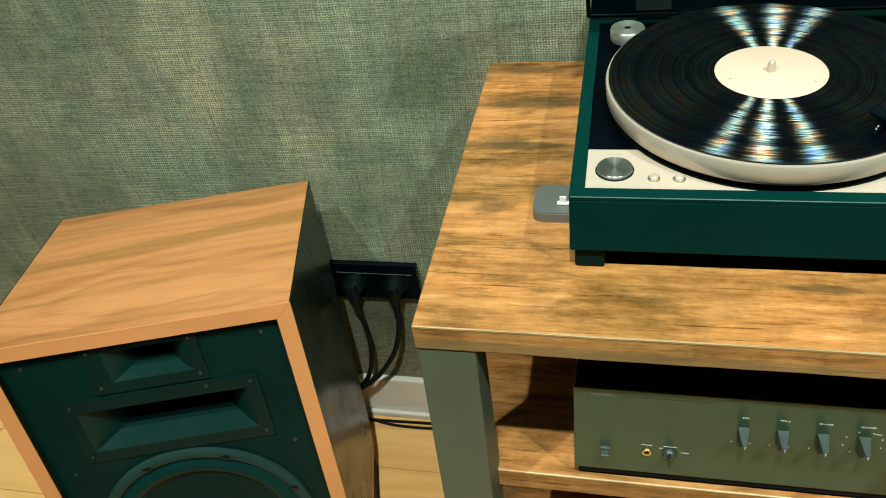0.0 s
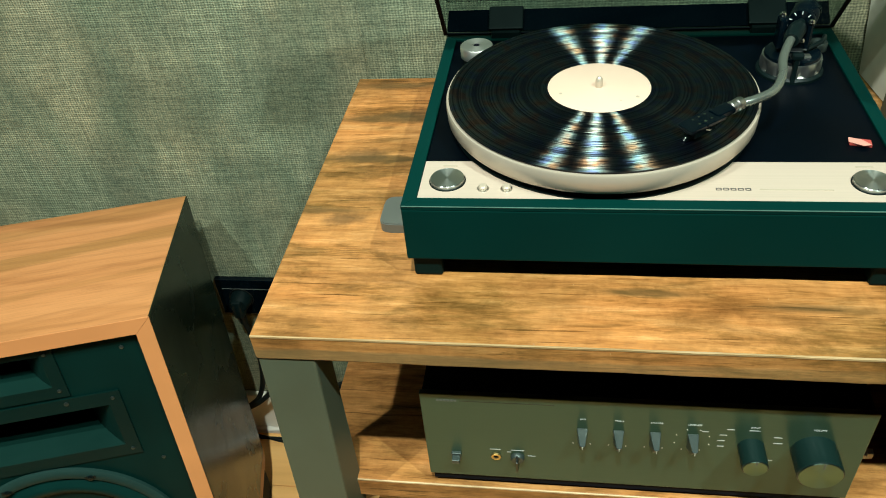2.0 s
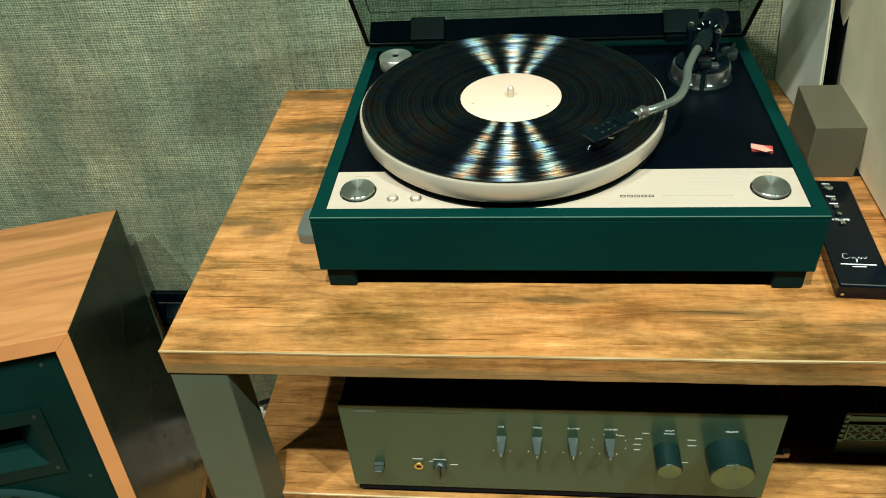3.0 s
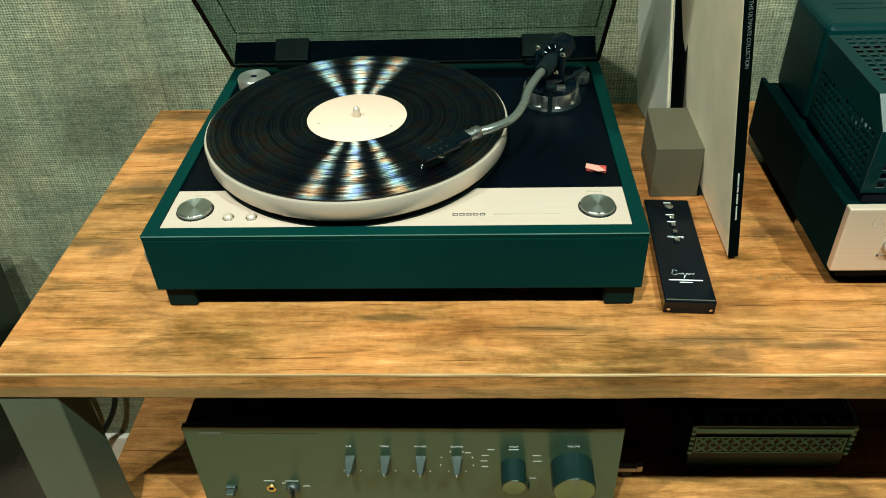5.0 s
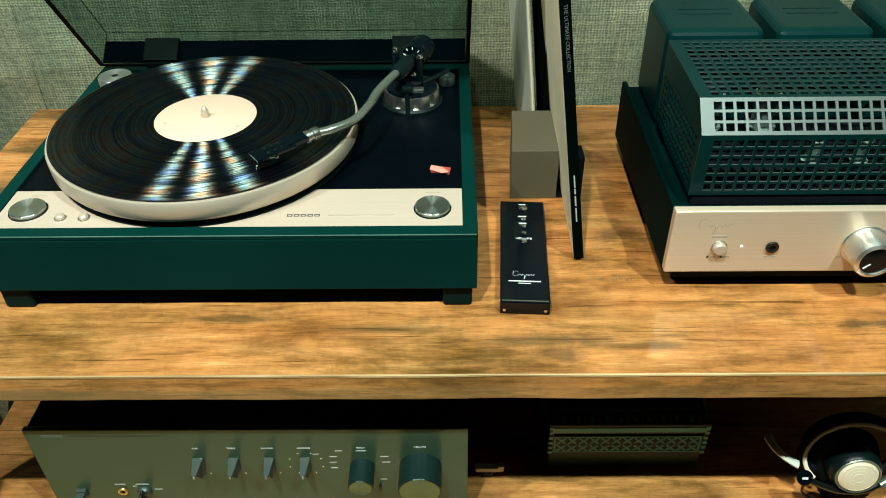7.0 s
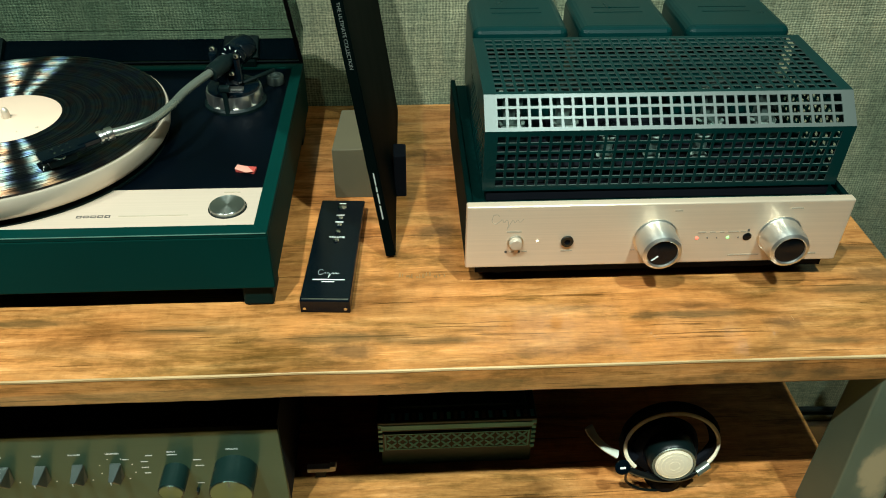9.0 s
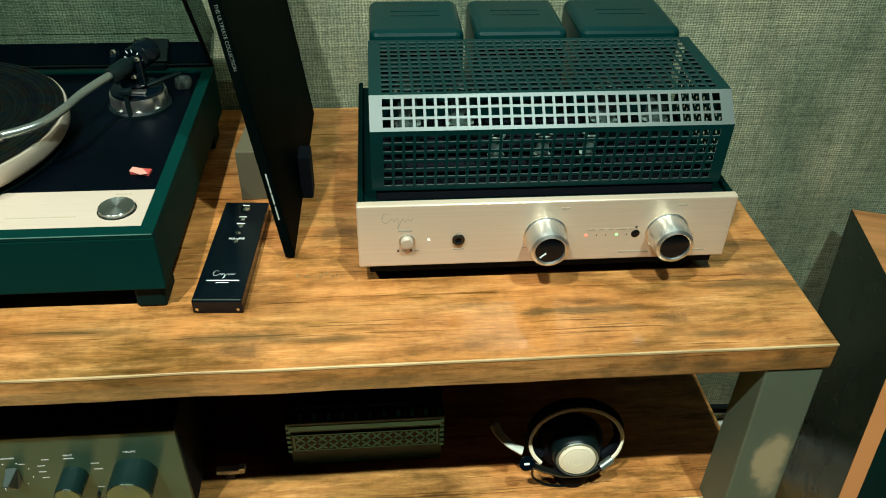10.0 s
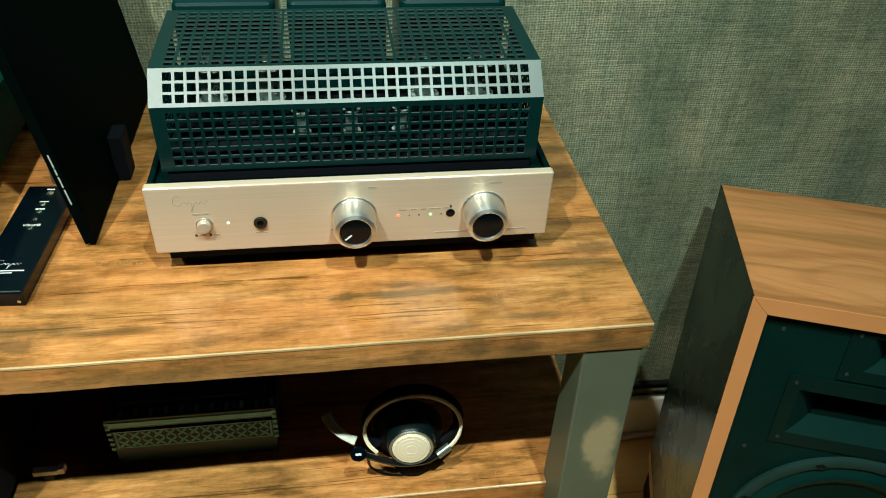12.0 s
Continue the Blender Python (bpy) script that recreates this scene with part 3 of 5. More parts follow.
structure("trim", box(-2.4, 3.4, WALL_Y - 0.024, WALL_Y - 0.014, 0.0, 0.014, 0.003), WHITE_PAINT, "narrow white quarter-round at the floor", "trim")
# wallpaper joints: one strip of cloth overlaps the next by a thread
for seam_x in (-0.93, 0.005, 0.90, 1.82):
    structure("trim", box(seam_x, seam_x + 0.0016, WALL_Y - 0.0012, WALL_Y + 0.004, 0.112, 2.90), CLOTH, "raised joint between two strips of grasscloth", "trim")


# ---- audio bench ----
bench = thing("audio_bench", "long rustic brown wooden bench with square grey steel legs", "bench", m=pose(0, 0, 0))
BW, BD = 1.196, 0.496


def plank_top(x0, x1, y0, y1, z0, z1, bevel):
    """A thick deck whose arris is slightly uneven from wear."""
    bm = box(x0, x1, y0, y1, z0, z1)
    bmesh.ops.subdivide_edges(bm, edges=[e for e in bm.edges if abs(e.verts[0].co.x - e.verts[1].co.x) > 0.5], cuts=90)
    for v in bm.verts:
        if v.co.y < y0 + 0.001:
            v.co.y += 0.0007 * noise.noise((v.co.x * 9, v.co.z * 5, 0)) + 0.0004 * noise.noise((v.co.x * 40, 3, v.co.z))
            v.co.z += 0.0008 * noise.noise((v.co.x * 14, 7, 0))
    sharp = [e for e in bm.edges if len(e.link_faces) == 2 and e.calc_face_angle() > 1.2]
    bmesh.ops.bevel(bm, geom=sharp, offset=bevel, segments=2, profile=0.5, affect="EDGES")
    return bm


def leg_bar(x, y, splay):
    """A steel leg whose front leans a little outwards to its foot."""
    bm = box(x, x + 0.056, y, y + 0.040, 0, TOP - 0.0311, 0.002)
    for v in bm.verts:
        if v.co.y < y + 0.020:
            v.co.y += splay * (TOP - 0.031 - v.co.z)
    return bm


part("tabletop", plank_top(-0.004, BW, -0.001, BD, TOP - 0.031, TOP, 0.0022), WOOD, bench, "thick brown wood top with dark stains and pale scuffed edge")
# pale strip: worn arris, with the light its bevel catches painted in
part("worn_lit_edge", plank_top(-0.003, BW - 0.001, -0.0015, 0.0004, TOP - 0.0022, TOP + 0.0003, 0.0004), ARRIS, bench, "pale worn front edge with its highlight in the colour")
part("lower_shelf", plank_top(0.002, BW - 0.002, 0.027, BD - 0.01, SHELF - 0.032, SHELF, 0.002), SHELF_WOOD, bench, "brown wood lower shelf")
part("worn_lit_edge", plank_top(0.004, BW - 0.004, 0.0265, 0.0282, SHELF - 0.0022, SHELF + 0.0003, 0.0004), ARRIS, bench, "pale worn front edge with its highlight in the colour")
# unseen black sheet, added to keep bounced light off the shelf
part("bounce_blocker", box(0.058, BW - 0.064, 0.022, BD - 0.026, TOP - 0.0335, TOP - 0.0312), BLACK_MATT, bench, "unseen black sheet added to block bounced light")
part("bottom_shelf", plank_top(0.002, BW - 0.002, 0.027, BD - 0.01, 0.20, 0.232, 0.002), SHELF_WOOD, bench)
for lx in (-0.003, BW - 0.060):
    for ly in (0.001, BD - 0.044):
        part("leg", leg_bar(lx, ly, -0.06 if ly < 0.1 else 0.0), STEEL_WORN_LIT if lx > 0.5 and ly < 0.1 else STEEL_PAINT, bench, "grey-green painted square steel leg")


# ---- turntable ----
def build_turntable():
    tt = thing("turntable", "black-green record player with silver strip and raised smoked lid", "turntable", m=pose(0, 0, 0))
    X0, X1, Y0, Y1, Z0, Z1 = 0.134, 0.584, 0.083, 0.437, 0.835, 0.898
    plinth = part("plinth", box(X0, X1, Y0, Y1, Z0, Z1 - 0.005, 0.0012), TEAL_VINYL, tt, "black-green wooden plinth with a mitred rim")
    rim = 0.013
    for pts in (((X0, Y0), (X1, Y0), (X1 - rim, Y0 + rim), (X0 + rim, Y0 + rim)), ((X1, Y0), (X1, Y1), (X1 - rim, Y1 - rim), (X1 - rim, Y0 + rim)),
                ((X1, Y1), (X0, Y1), (X0 + rim, Y1 - rim), (X1 - rim, Y1 - rim)), ((X0, Y1), (X0, Y0), (X0 + rim, Y0 + rim), (X0 + rim, Y1 - rim))):
        part("rim", prism(pts, Z1 - 0.005, Z1, 0.0006), TEAL_VINYL, plinth)
    # thin pale strip paints the highlight along the front arris
    part("edge_line", box(X0 + 0.001, X1 - 0.001, Y0 - 0.0004, Y0 + 0.0006, Z1 - 0.0011, Z1 - 0.0003), EDGE_LIGHT, plinth, "pale line painting the highlight of the front arris")
    part("deck", box(X0 + rim, X1 - rim, 0.158, Y1 - rim, Z1 - 0.005, Z1 - 0.0025), DECK_BLACK, tt, "matt black deck plate")
    strip = part("control_strip", box(X0 + rim, X1 - rim, Y0 + rim + 0.001, 0.158, Z1 - 0.005, Z1 - 0.0015, 0.0005), STRIP, tt, "champagne silver control strip")
    # small printed marks on the strip
    for x0, x1, y, w, m in ((0.412, 0.443, 0.1145, 0.0034, INK_DARK), (0.449, 0.510, 0.1145, 0.0006, INK_TAN), (0.165, 0.179, 0.1495, 0.0008, INK_TAN), (0.5365, 0.551, 0.1505, 0.0008, INK_TAN)):
        n = 5 if m is INK_DARK else 1
        for i in range(n):
            w0, w1 = x0 + (x1 - x0) * i / n, x0 + (x1 - x0) * (i + (0.78 if n > 1 else 1)) / n
            if n > 1:
                bm = join(box(w0, w1, y + w * 0.32, y + w * 0.5, Z1 - 0.0015, Z1 - 0.0011), box(w0, w1, y - w * 0.5, y - w * 0.32, Z1 - 0.0015, Z1 - 0.0011), box(w0, w0 + 0.0009, y - w * 0.4, y + w * 0.4, Z1 - 0.0015, Z1 - 0.0011), box(w1 - 0.0009, w1, y - w * 0.4, y + w * 0.4, Z1 - 0.0015, Z1 - 0.0011))
            else:
                bm = box(w0, w1, y - w, y + w, Z1 - 0.0015, Z1 - 0.0011)
            part("printed_mark", bm, m, strip)
    for kx, name in ((0.1722, "power_knob"), (0.5435, "speed_knob")):
        knob = part(name, lathe([(0, 0), (0.0158, 0), (0.0160, 0.0006), (0.0160, 0.0034), (0.0154, 0.0041), (0.0149, 0.0039), (0.0006, 0.0037), (0, 0.0037)], 64), KNOB_DISC, tt, "round turned aluminium knob", True)
        knob.location = (kx, 0.1245, Z1 - 0.0015)
        part("collar", lathe([(0.0162, 0.0), (0.0172, 0.0), (0.0172, 0.0006), (0.0162, 0.0006), (0.0162, 0.0)], 48), BLACK, knob)
        part("grip", box(kx - 0.0004, kx + 0.0004, 0.1245 - 0.016, 0.1245 - 0.0135, Z1 + 0.0022, Z1 + 0.0028), INK_DARK, knob, origin=(kx, 0.1245, Z1 - 0.0015)).location = (0, 0, 0)
    for bx in (0.2065, 0.2280):
        button = part("start_button", lathe([(0, 0), (0.0042, 0), (0.0042, 0.0028), (0.0030, 0.0042), (0, 0.0046)], 24), PLATTER_METAL, tt, "small silver push button", True)
        button.location = (bx, 0.1125, Z1 - 0.0015)
        part("bezel", lathe([(0.0043, 0), (0.0056, 0), (0.0054, 0.0008), (0.0043, 0.0008), (0.0043, 0)], 24), SILVER_PLAIN, button)
    # feet
    for fx in (0.152, 0.566):
        for fy in (0.108, 0.405):
            part("foot", box(fx - 0.014, fx + 0.014, fy - 0.020, fy + 0.018, TOP, TOP + 0.025, 0.003), FOOT_DARK, tt, "square dark rubber foot")
    # platter
    C = Vector((0.3128, 0.2435, 0))
    platter = part("platter", lathe([(0, 0.0), (0.100, 0.0), (0.100, 0.0055), (0.1475, 0.0060), (0.1498, 0.0076), (0.1526, 0.0120), (0.1534, 0.0265), (0.1526, 0.0282), (0.150, 0.0282), (0, 0.0278)], 160), PLATTER_METAL, tt, "heavy silver aluminium platter", True)
    platter.location = (C.x, C.y, 0.8975)
    part("mat", lathe([(0, 0.0278), (0.1478, 0.0278), (0.1478, 0.0292), (0, 0.0292)], 120), BLACK_MATT, platter)
    part("spindle", lathe([(0, 0.0285), (0.0037, 0.0285), (0.0037, 0.0380), (0.0033, 0.0398), (0.0016, 0.0425), (0, 0.0432)], 20), PLATTER_METAL, platter, "pointed steel spindle", True)
    # support lug for the single adapter and its weight
    part("foot_ring", lathe([(0.101, 0), (0.1475, 0), (0.1475, 0.0022), (0.101, 0.0022), (0.101, 0)], 120, Matrix.Translation((C.x, C.y, 0.8952))), BLACK, tt)
    # tonearm
    B = Vector((0.5175, 0.338, 0))
    arm = part("tonearm_base", lathe([(0, 0), (0.034, 0), (0.034, 0.003), (0.0315, 0.005), (0.031, 0.005), (0, 0.005)], 48, Matrix.Translation((B.x, B.y, 0.8955))), BLACK, tt, "round tonearm base", True)
    ring = lathe([(0.020, 0.005), (0.0305, 0.005), (0.0310, 0.006), (0.0310, 0.0150), (0.0300, 0.0185), (0.020, 0.0185)], 72)
    for v in ring.verts:
        a = math.atan2(v.co.y, v.co.x)
        if v.co.xy.length > 0.0305:
            dent = max(0.0, math.cos(a * 9)) ** 2
            v.co.xy *= 1 - 0.11 * dent
    part("height_ring", moved(ring, Matrix.Translation((B.x, B.y, 0.8955))), SILVER_PLAIN, arm, "bright metal ring with finger dimples", True)
    part("scale_ring", lathe([(0.012, 0.0186), (0.0285, 0.0186), (0.0280, 0.0215), (0.0245, 0.0225), (0.012, 0.0225)], 48, Matrix.Translation((B.x, B.y, 0.8955))), GLOSS_BLACK, arm, "", True)
    part("pillar", join(box(B.x - 0.014, B.x + 0.010, B.y - 0.010, B.y + 0.012, 0.917, 0.938, 0.003), box(B.x - 0.020, B.x - 0.012, B.y - 0.008, B.y + 0.010, 0.922, 0.957, 0.003), box(B.x + 0.006, B.x + 0.013, B.y - 0.012, B.y + 0.006, 0.922, 0.953, 0.003)), GLOSS_BLACK, arm)
    for dx, dy, dz in ((-0.0165, 0.001, 0.957), (0.0095, -0.010, 0.953), (0.003, -0.012, 0.934)):
        part("pivot_screw", lathe([(0, 0), (0.0032, 0), (0.0032, 0.002), (0.002, 0.0036), (0, 0.0038)], 14, Matrix.Translation((B.x + dx, B.y + dy, dz))), CHROME, arm, "", True)
    part("cue_lever", tube([(B.x + 0.012, B.y - 0.004, 0.921), (B.x + 0.030, B.y + 0.010, 0.923), (B.x + 0.040, B.y + 0.034, 0.918)], 0.0024, 8), BLACK, arm, "", True)
    part("cue_plate", box(B.x - 0.006, B.x + 0.014, B.y - 0.020, B.y - 0.012, 0.9182, 0.9205, 0.0006), SILVER_PLAIN, arm)
    part("arm_rest", join(box(B.x - 0.006, B.x - 0.001, B.y - 0.034, B.y - 0.028, 0.8965, 0.926, 0.001), box(B.x - 0.009, B.x + 0.003, B.y - 0.035, B.y - 0.027, 0.923, 0.930, 0.002)), BLACK, arm)
    part("skate_dial", lathe([(0, 0), (0.010, 0), (0.010, 0.008), (0.0088, 0.0100), (0.0062, 0.0102), (0.0055, 0.0085), (0, 0.0085)], 28, Matrix.Translation((0.5565, 0.384, 0.8965))), SCREW_METAL, arm, "", True)
    axis = [(0.4335, 0.1795, 0.944), (0.4490, 0.1850, 0.9455), (0.4680, 0.2000, 0.9465), (0.4800, 0.2270, 0.9475), (0.4870, 0.2600, 0.9470), (0.4985, 0.2930, 0.9465), (0.5120, 0.3230, 0.9460)]
    wand = part("arm_tube", tube(axis, 0.0043, 12), ARM_METAL, tt, "curved grey metal arm tube", True)
    tail = Vector((0.0230, 0.0500, 0.004)).normalized()
    turn = tail.to_track_quat("Z", "Y").to_matrix().to_4x4()
    at = Matrix.Translation((0.5085, 0.3150, 0.9462)) @ turn
    part("pivot_housing", lathe([(0, -0.012), (0.0075, -0.012), (0.0085, -0.006), (0.0090, 0.012), (0.0070, 0.020), (0.0045, 0.024), (0.0045, 0.030), (0, 0.030)], 24, at), BLACK, wand, "", True)
    part("force_dial", lathe([(0, 0.028), (0.0130, 0.028), (0.0135, 0.030), (0.0135, 0.035), (0.0128, 0.036), (0, 0.036)], 40, at), GLOSS_BLACK, wand, "black force dial with white marks", True)
    part("counterweight", lathe([(0, 0.036), (0.0128, 0.036), (0.0138, 0.0375), (0.0138, 0.056), (0.0125, 0.058), (0, 0.058)], 40, at), GLOSS_BLACK, wand, "black round counterweight", True)
    for i in range(9):
        a = 2 * math.pi * i / 9
        part("dial_mark", moved(box(-0.0004, 0.0004, 0.0090, 0.0122, 0.0276, 0.0280), at @ pose(0, 0, 0, 0, 0, math.degrees(a))), INK_WHITE, wand)
    into = (Vector((0.380, 0.139, 0.9395)) - Vector((0.4335, 0.1795, 0.944))).normalized()
    at = Matrix.Translation((0.4335, 0.1795, 0.944)) @ into.to_track_quat("X", "Z").to_matrix().to_4x4()
    part("locking_collar", lathe([(0, -0.004), (0.0058, -0.004), (0.0062, -0.003), (0.0062, 0.002), (0.0052, 0.003), (0.0052, 0.005), (0.0060, 0.006), (0.0060, 0.009), (0.0050, 0.010), (0, 0.010)], 28, at @ pose(0, 0, 0, 0, 90, 0)), SILVER_PLAIN, wand, "bright silver locking collar", True)
    shell = part("headshell", moved(join(box(0.009, 0.030, -0.0065, 0.0065, -0.002, 0.004, 0.0012), prism(((0.024, -0.0100), (0.063, -0.0090), (0.063, 0.0090), (0.024, 0.0100)), -0.001, 0.0028, 0.0006)), at), GLOSS_BLACK, tt, "black slotted headshell")
    part("cartridge", moved(join(box(0.033, 0.058, -0.0075, 0.0075, -0.0085, -0.0012, 0.0012), prism(((0.050, -0.004), (0.063, -0.002), (0.063, 0.002), (0.050, 0.004)), -0.0110, -0.0080, 0.0005)), at), BLACK, shell, "black cartridge")
    for sx in (0.036, 0.043, 0.050):
        for sy in (-0.0042, 0.0042):
            part("slot_screw", lathe([(0, 0.0028), (0.0012, 0.0028), (0.0012, 0.0036), (0, 0.0040)], 10, at @ Matrix.Translation((sx, sy, 0))), CHROME, shell, "", True)
    part("finger_lift", moved(tube([(0.045, 0.0075, 0.001), (0.044, 0.0115, 0.0005), (0.0475, 0.0150, 0.0015), (0.0540, 0.0155, 0.0045)], 0.0008, 8), at), CHROME, shell, "", True)
    part("stylus", moved(tube([(0.062, 0.001, -0.0070), (0.0625, 0.0005, -0.0090), (0.0630, 0, -0.0108)], 0.0006, 6), at), WHITE_PLASTIC, shell, "", True)
    # the raised lid
    hinge = Matrix.Translation((0, 0.4330, 0.9010)) @ Matrix.Rotation(radians(-54), 4, "X")
    L, H, w, a, b = 0.352, 0.047, 0.003, 0.1315, 0.5835
    lid = part("lid", moved(box(a, b, -L, 0, H - w, H, 0.0012), hinge), SMOKE, tt, "clear smoked acrylic lid propped open")
    for bm in (box(a, a + w, -L, -0.0001, 0, H - w), box(b - w, b, -L, -0.0001, 0, H - w), box(a + w, b - w, -w, 0, 0, H - w), box(a + w, b - w, -L, -L + w, 0, H - w)):
        part("lid_wall", moved(bm, hinge), SMOKE, lid)
    # black rims paint how the lid's edges gather light; also the dark rear band
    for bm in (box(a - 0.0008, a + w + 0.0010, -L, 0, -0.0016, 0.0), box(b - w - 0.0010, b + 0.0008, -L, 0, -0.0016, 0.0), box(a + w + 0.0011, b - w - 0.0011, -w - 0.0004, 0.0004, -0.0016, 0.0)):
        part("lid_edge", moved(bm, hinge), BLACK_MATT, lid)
    part("lid_band", moved(box(a + 0.004, b - 0.004, -0.0045, -0.0032, 0.001, 0.030), hinge), GLOSS_BLACK, lid, "dark rear band of the lid")
    for hx in (0.2075, 0.5105):
        part("hinge", join(moved(box(hx - 0.021, hx + 0.021, -0.011, -0.0046, 0.0, 0.031, 0.0015), hinge), box(hx - 0.018, hx + 0.018, 0.425, 0.4405, 0.893, 0.907, 0.002)), BLACK, tt, "black plastic lid hinge")
    return tt, C


turntable, DISC_C = build_turntable()

record = thing("vinyl_record", "black vinyl record with a blank cream label on the platter", "record", m=pose(DISC_C.x, DISC_C.y, 0.9268))
part("vinyl", lathe([(0.0036, 0), (0.148, 0), (0.1503, 0.0006), (0.1506, 0.0011), (0.1500, 0.0016), (0.1470, 0.0019), (0.1455, 0.0017), (0.0570, 0.0017), (0.0520, 0.0015), (0.0036, 0.0015)], 180), VINYL, record, "black grooved vinyl", True)
part("label", lathe([(0.0036, 0.0016), (0.0500, 0.0016), (0.0507, 0.0019), (0.0500, 0.0022), (0.0036, 0.0022)], 96), LABEL, record, "blank cream paper label", True)
for a, r, s in ((200, 0.040, 0.0016), (330, 0.042, 0.0018), (305, 0.035, 0.0008)):
    part("label_mark", lathe([(0, 0.0022), (s, 0.0022), (s, 0.0024), (0, 0.0024)], 8, pose(r * math.cos(radians(a)), r * math.sin(radians(a)), 0)), INK_TAN, record)

weight = thing("single_adapter", "round satin aluminium single adapter on the turntable deck", "adapter", m=pose(0.1790, 0.3590, 0.8955))
part("body", lathe([(0.0038, 0.026), (0.0038, 0.016), (0, 0.016), (0, 0.0125), (0.0182, 0.0125), (0.0188, 0.0135), (0.0188, 0.0245), (0.0178, 0.026), (0.0038, 0.026)], 48), SILVER, weight, "", True)
part("stem", lathe([(0, 0), (0.0150, 0), (0.0150, 0.0124), (0, 0.0124)], 32), BLACK, weight)
part("bore", lathe([(0, 0.0161), (0.0037, 0.0161), (0.0037, 0.0256), (0, 0.0256)], 16), BLACK_MATT, weight)

wedge = thing("stylus_guard", "small red and pink folded tag on the turntable deck", "tag", m=pose(0.5505, 0.1890, 0.8956, 0, 0, -8))
part("red_fold", moved(prism(((-0.0095, -0.0030), (0.0095, -0.0050), (0.0095, 0.0050), (-0.0095, 0.0060)), 0, 0.0028, 0.0004), pose(0, 0, 0)), RED, wedge, "red side")
part("pink_fold", prism(((-0.0100, 0.0060), (-0.0105, -0.0020), (0.0020, -0.0075), (0.0090, -0.0050), (0.0010, 0.0035)), 0.0029, 0.0036, 0.0002), PINK, wedge, "pink band")


# ---- small things on the bench top ----
dock = thing("charging_dock", "grey aluminium phone charging dock beside the turntable", "dock", m=pose(0.121, 0.178, TOP))
body = prism([(0.031 * (1 if math.cos(t) > 0 else -1) * min(1, abs(math.cos(t)) ** 0.35), 0.025 * (1 if math.sin(t) > 0 else -1) * min(1, abs(math.sin(t)) ** 0.35)) for t in [2 * math.pi * (i + 0.5) / 40 for i in range(40)]], 0, 0.0115)
bmesh.ops.bevel(body, geom=[e for e in body.edges if all(v.co.z > 0.011 for v in e.verts)], offset=0.0012, segments=2, affect="EDGES")
part("body", body, GREY_ALU, dock)
plug = part("connector", box(-0.006, 0.006, -0.0115, -0.0065, 0.0115, 0.0145, 0.001), WHITE_PLASTIC, dock, "white connector")
part("connector_tip", box(-0.0034, 0.0034, -0.0100, -0.0080, 0.0145, 0.0215, 0.0005), WHITE_PLASTIC, plug)

remote = thing("remote_control", "slim glossy black metal remote control lying on the bench", "remote control", m=pose(0.6330, 0.158, TOP, 0, 0, -3.2))
rb = part("body", box(-0.0232, 0.0232, -0.0830, 0.0830, 0.0, 0.0148, 0.0010), GLOSS_BLACK, remote)
part("end_line", box(-0.0215, 0.0215, -0.0812, -0.0802, 0.0148, 0.0153), SILVER_PLAIN, remote)
for sx in (-0.019, 0.019):
    part("end_screw", lathe([(0, 0), (0.0016, 0), (0.0016, 0.0008), (0, 0.001)], 12, pose(sx, -0.0830, 0.0055, 90)), CHROME, remote, "", True)
for by, r in ((0.0690, 0.0050), (0.0485, 0.0030), (0.0360, 0.0030), (0.0235, 0.0028), (0.0090, 0.0030)):
    part("button", lathe([(0, 0.0148), (r, 0.0148), (r, 0.0162), (r * 0.7, 0.0172), (0, 0.0174)], 20, Matrix.Translation((0.0005, by, 0))), CHROME, remote, "small chrome button", True)
words("printed_word", "VOLUME", 0.0042, INK_WHITE, remote, pose(0.0005, 0.0152, 0.0150))
for by, w in ((0.0765, 0.0075), (0.0545, 0.0085), (0.0420, 0.0085)):
    part("printed_mark", box(-w / 2, w / 2, by - 0.0007, by + 0.0007, 0.0148, 0.0151), INK_WHITE, remote)


def scrawl(name, parent, m, size, material):
    """A maker's flourish reduced to a plain wavy stroke."""
    pts = [(0.02, 0.35), (-0.03, 0.12), (0.08, 0.0), (0.22, 0.10), (0.30, 0.16), (0.36, 0.05), (0.44, 0.16), (0.50, 0.0), (0.46, -0.22), (0.56, 0.02), (0.64, 0.15), (0.70, 0.04), (0.78, 0.15), (0.86, 0.06), (0.97, 0.18)]
    ob = part(name, tube([((x - 0.5) * size, y * size, 0) for x, y in pts], size * 0.009, 6, 0.4), material, parent)
    ob.matrix_local = m
    part_line = part(name, tube([(-0.5 * size + 0.02 * size, 0.35 * size, 0), (-0.36 * size, 0.36 * size, 0), (-0.30 * size, 0.30 * size, 0)], size * 0.008, 6, 0.4), material, parent)
    part_line.matrix_local = m


scrawl("maker_mark", remote, pose(0.0, -0.0450, 0.0149), 0.021, INK_WHITE)
part("printed_mark", box(-0.0155, 0.0155, -0.0530, -0.0518, 0.0148, 0.0151), INK_WHITE, remote)
part("printed_mark", box(-0.0060, 0.0060, -0.0560, -0.0551, 0.0148, 0.0151), INK_WHITE, remote)

stand = thing("record_stand", "matt grey-brown block stand holding record sleeves upright", "stand", m=pose(0, 0, 0))
part("block", prism(((0.6265, 0.2680), (0.6785, 0.2680), (0.6815, 0.3610), (0.6325, 0.3610)), TOP, 0.872, 0.0010), GREY_CARD, stand)
part("slot_base", box(0.6785, 0.6925, 0.270, 0.360, TOP, TOP + 0.0022), BLACK, stand)
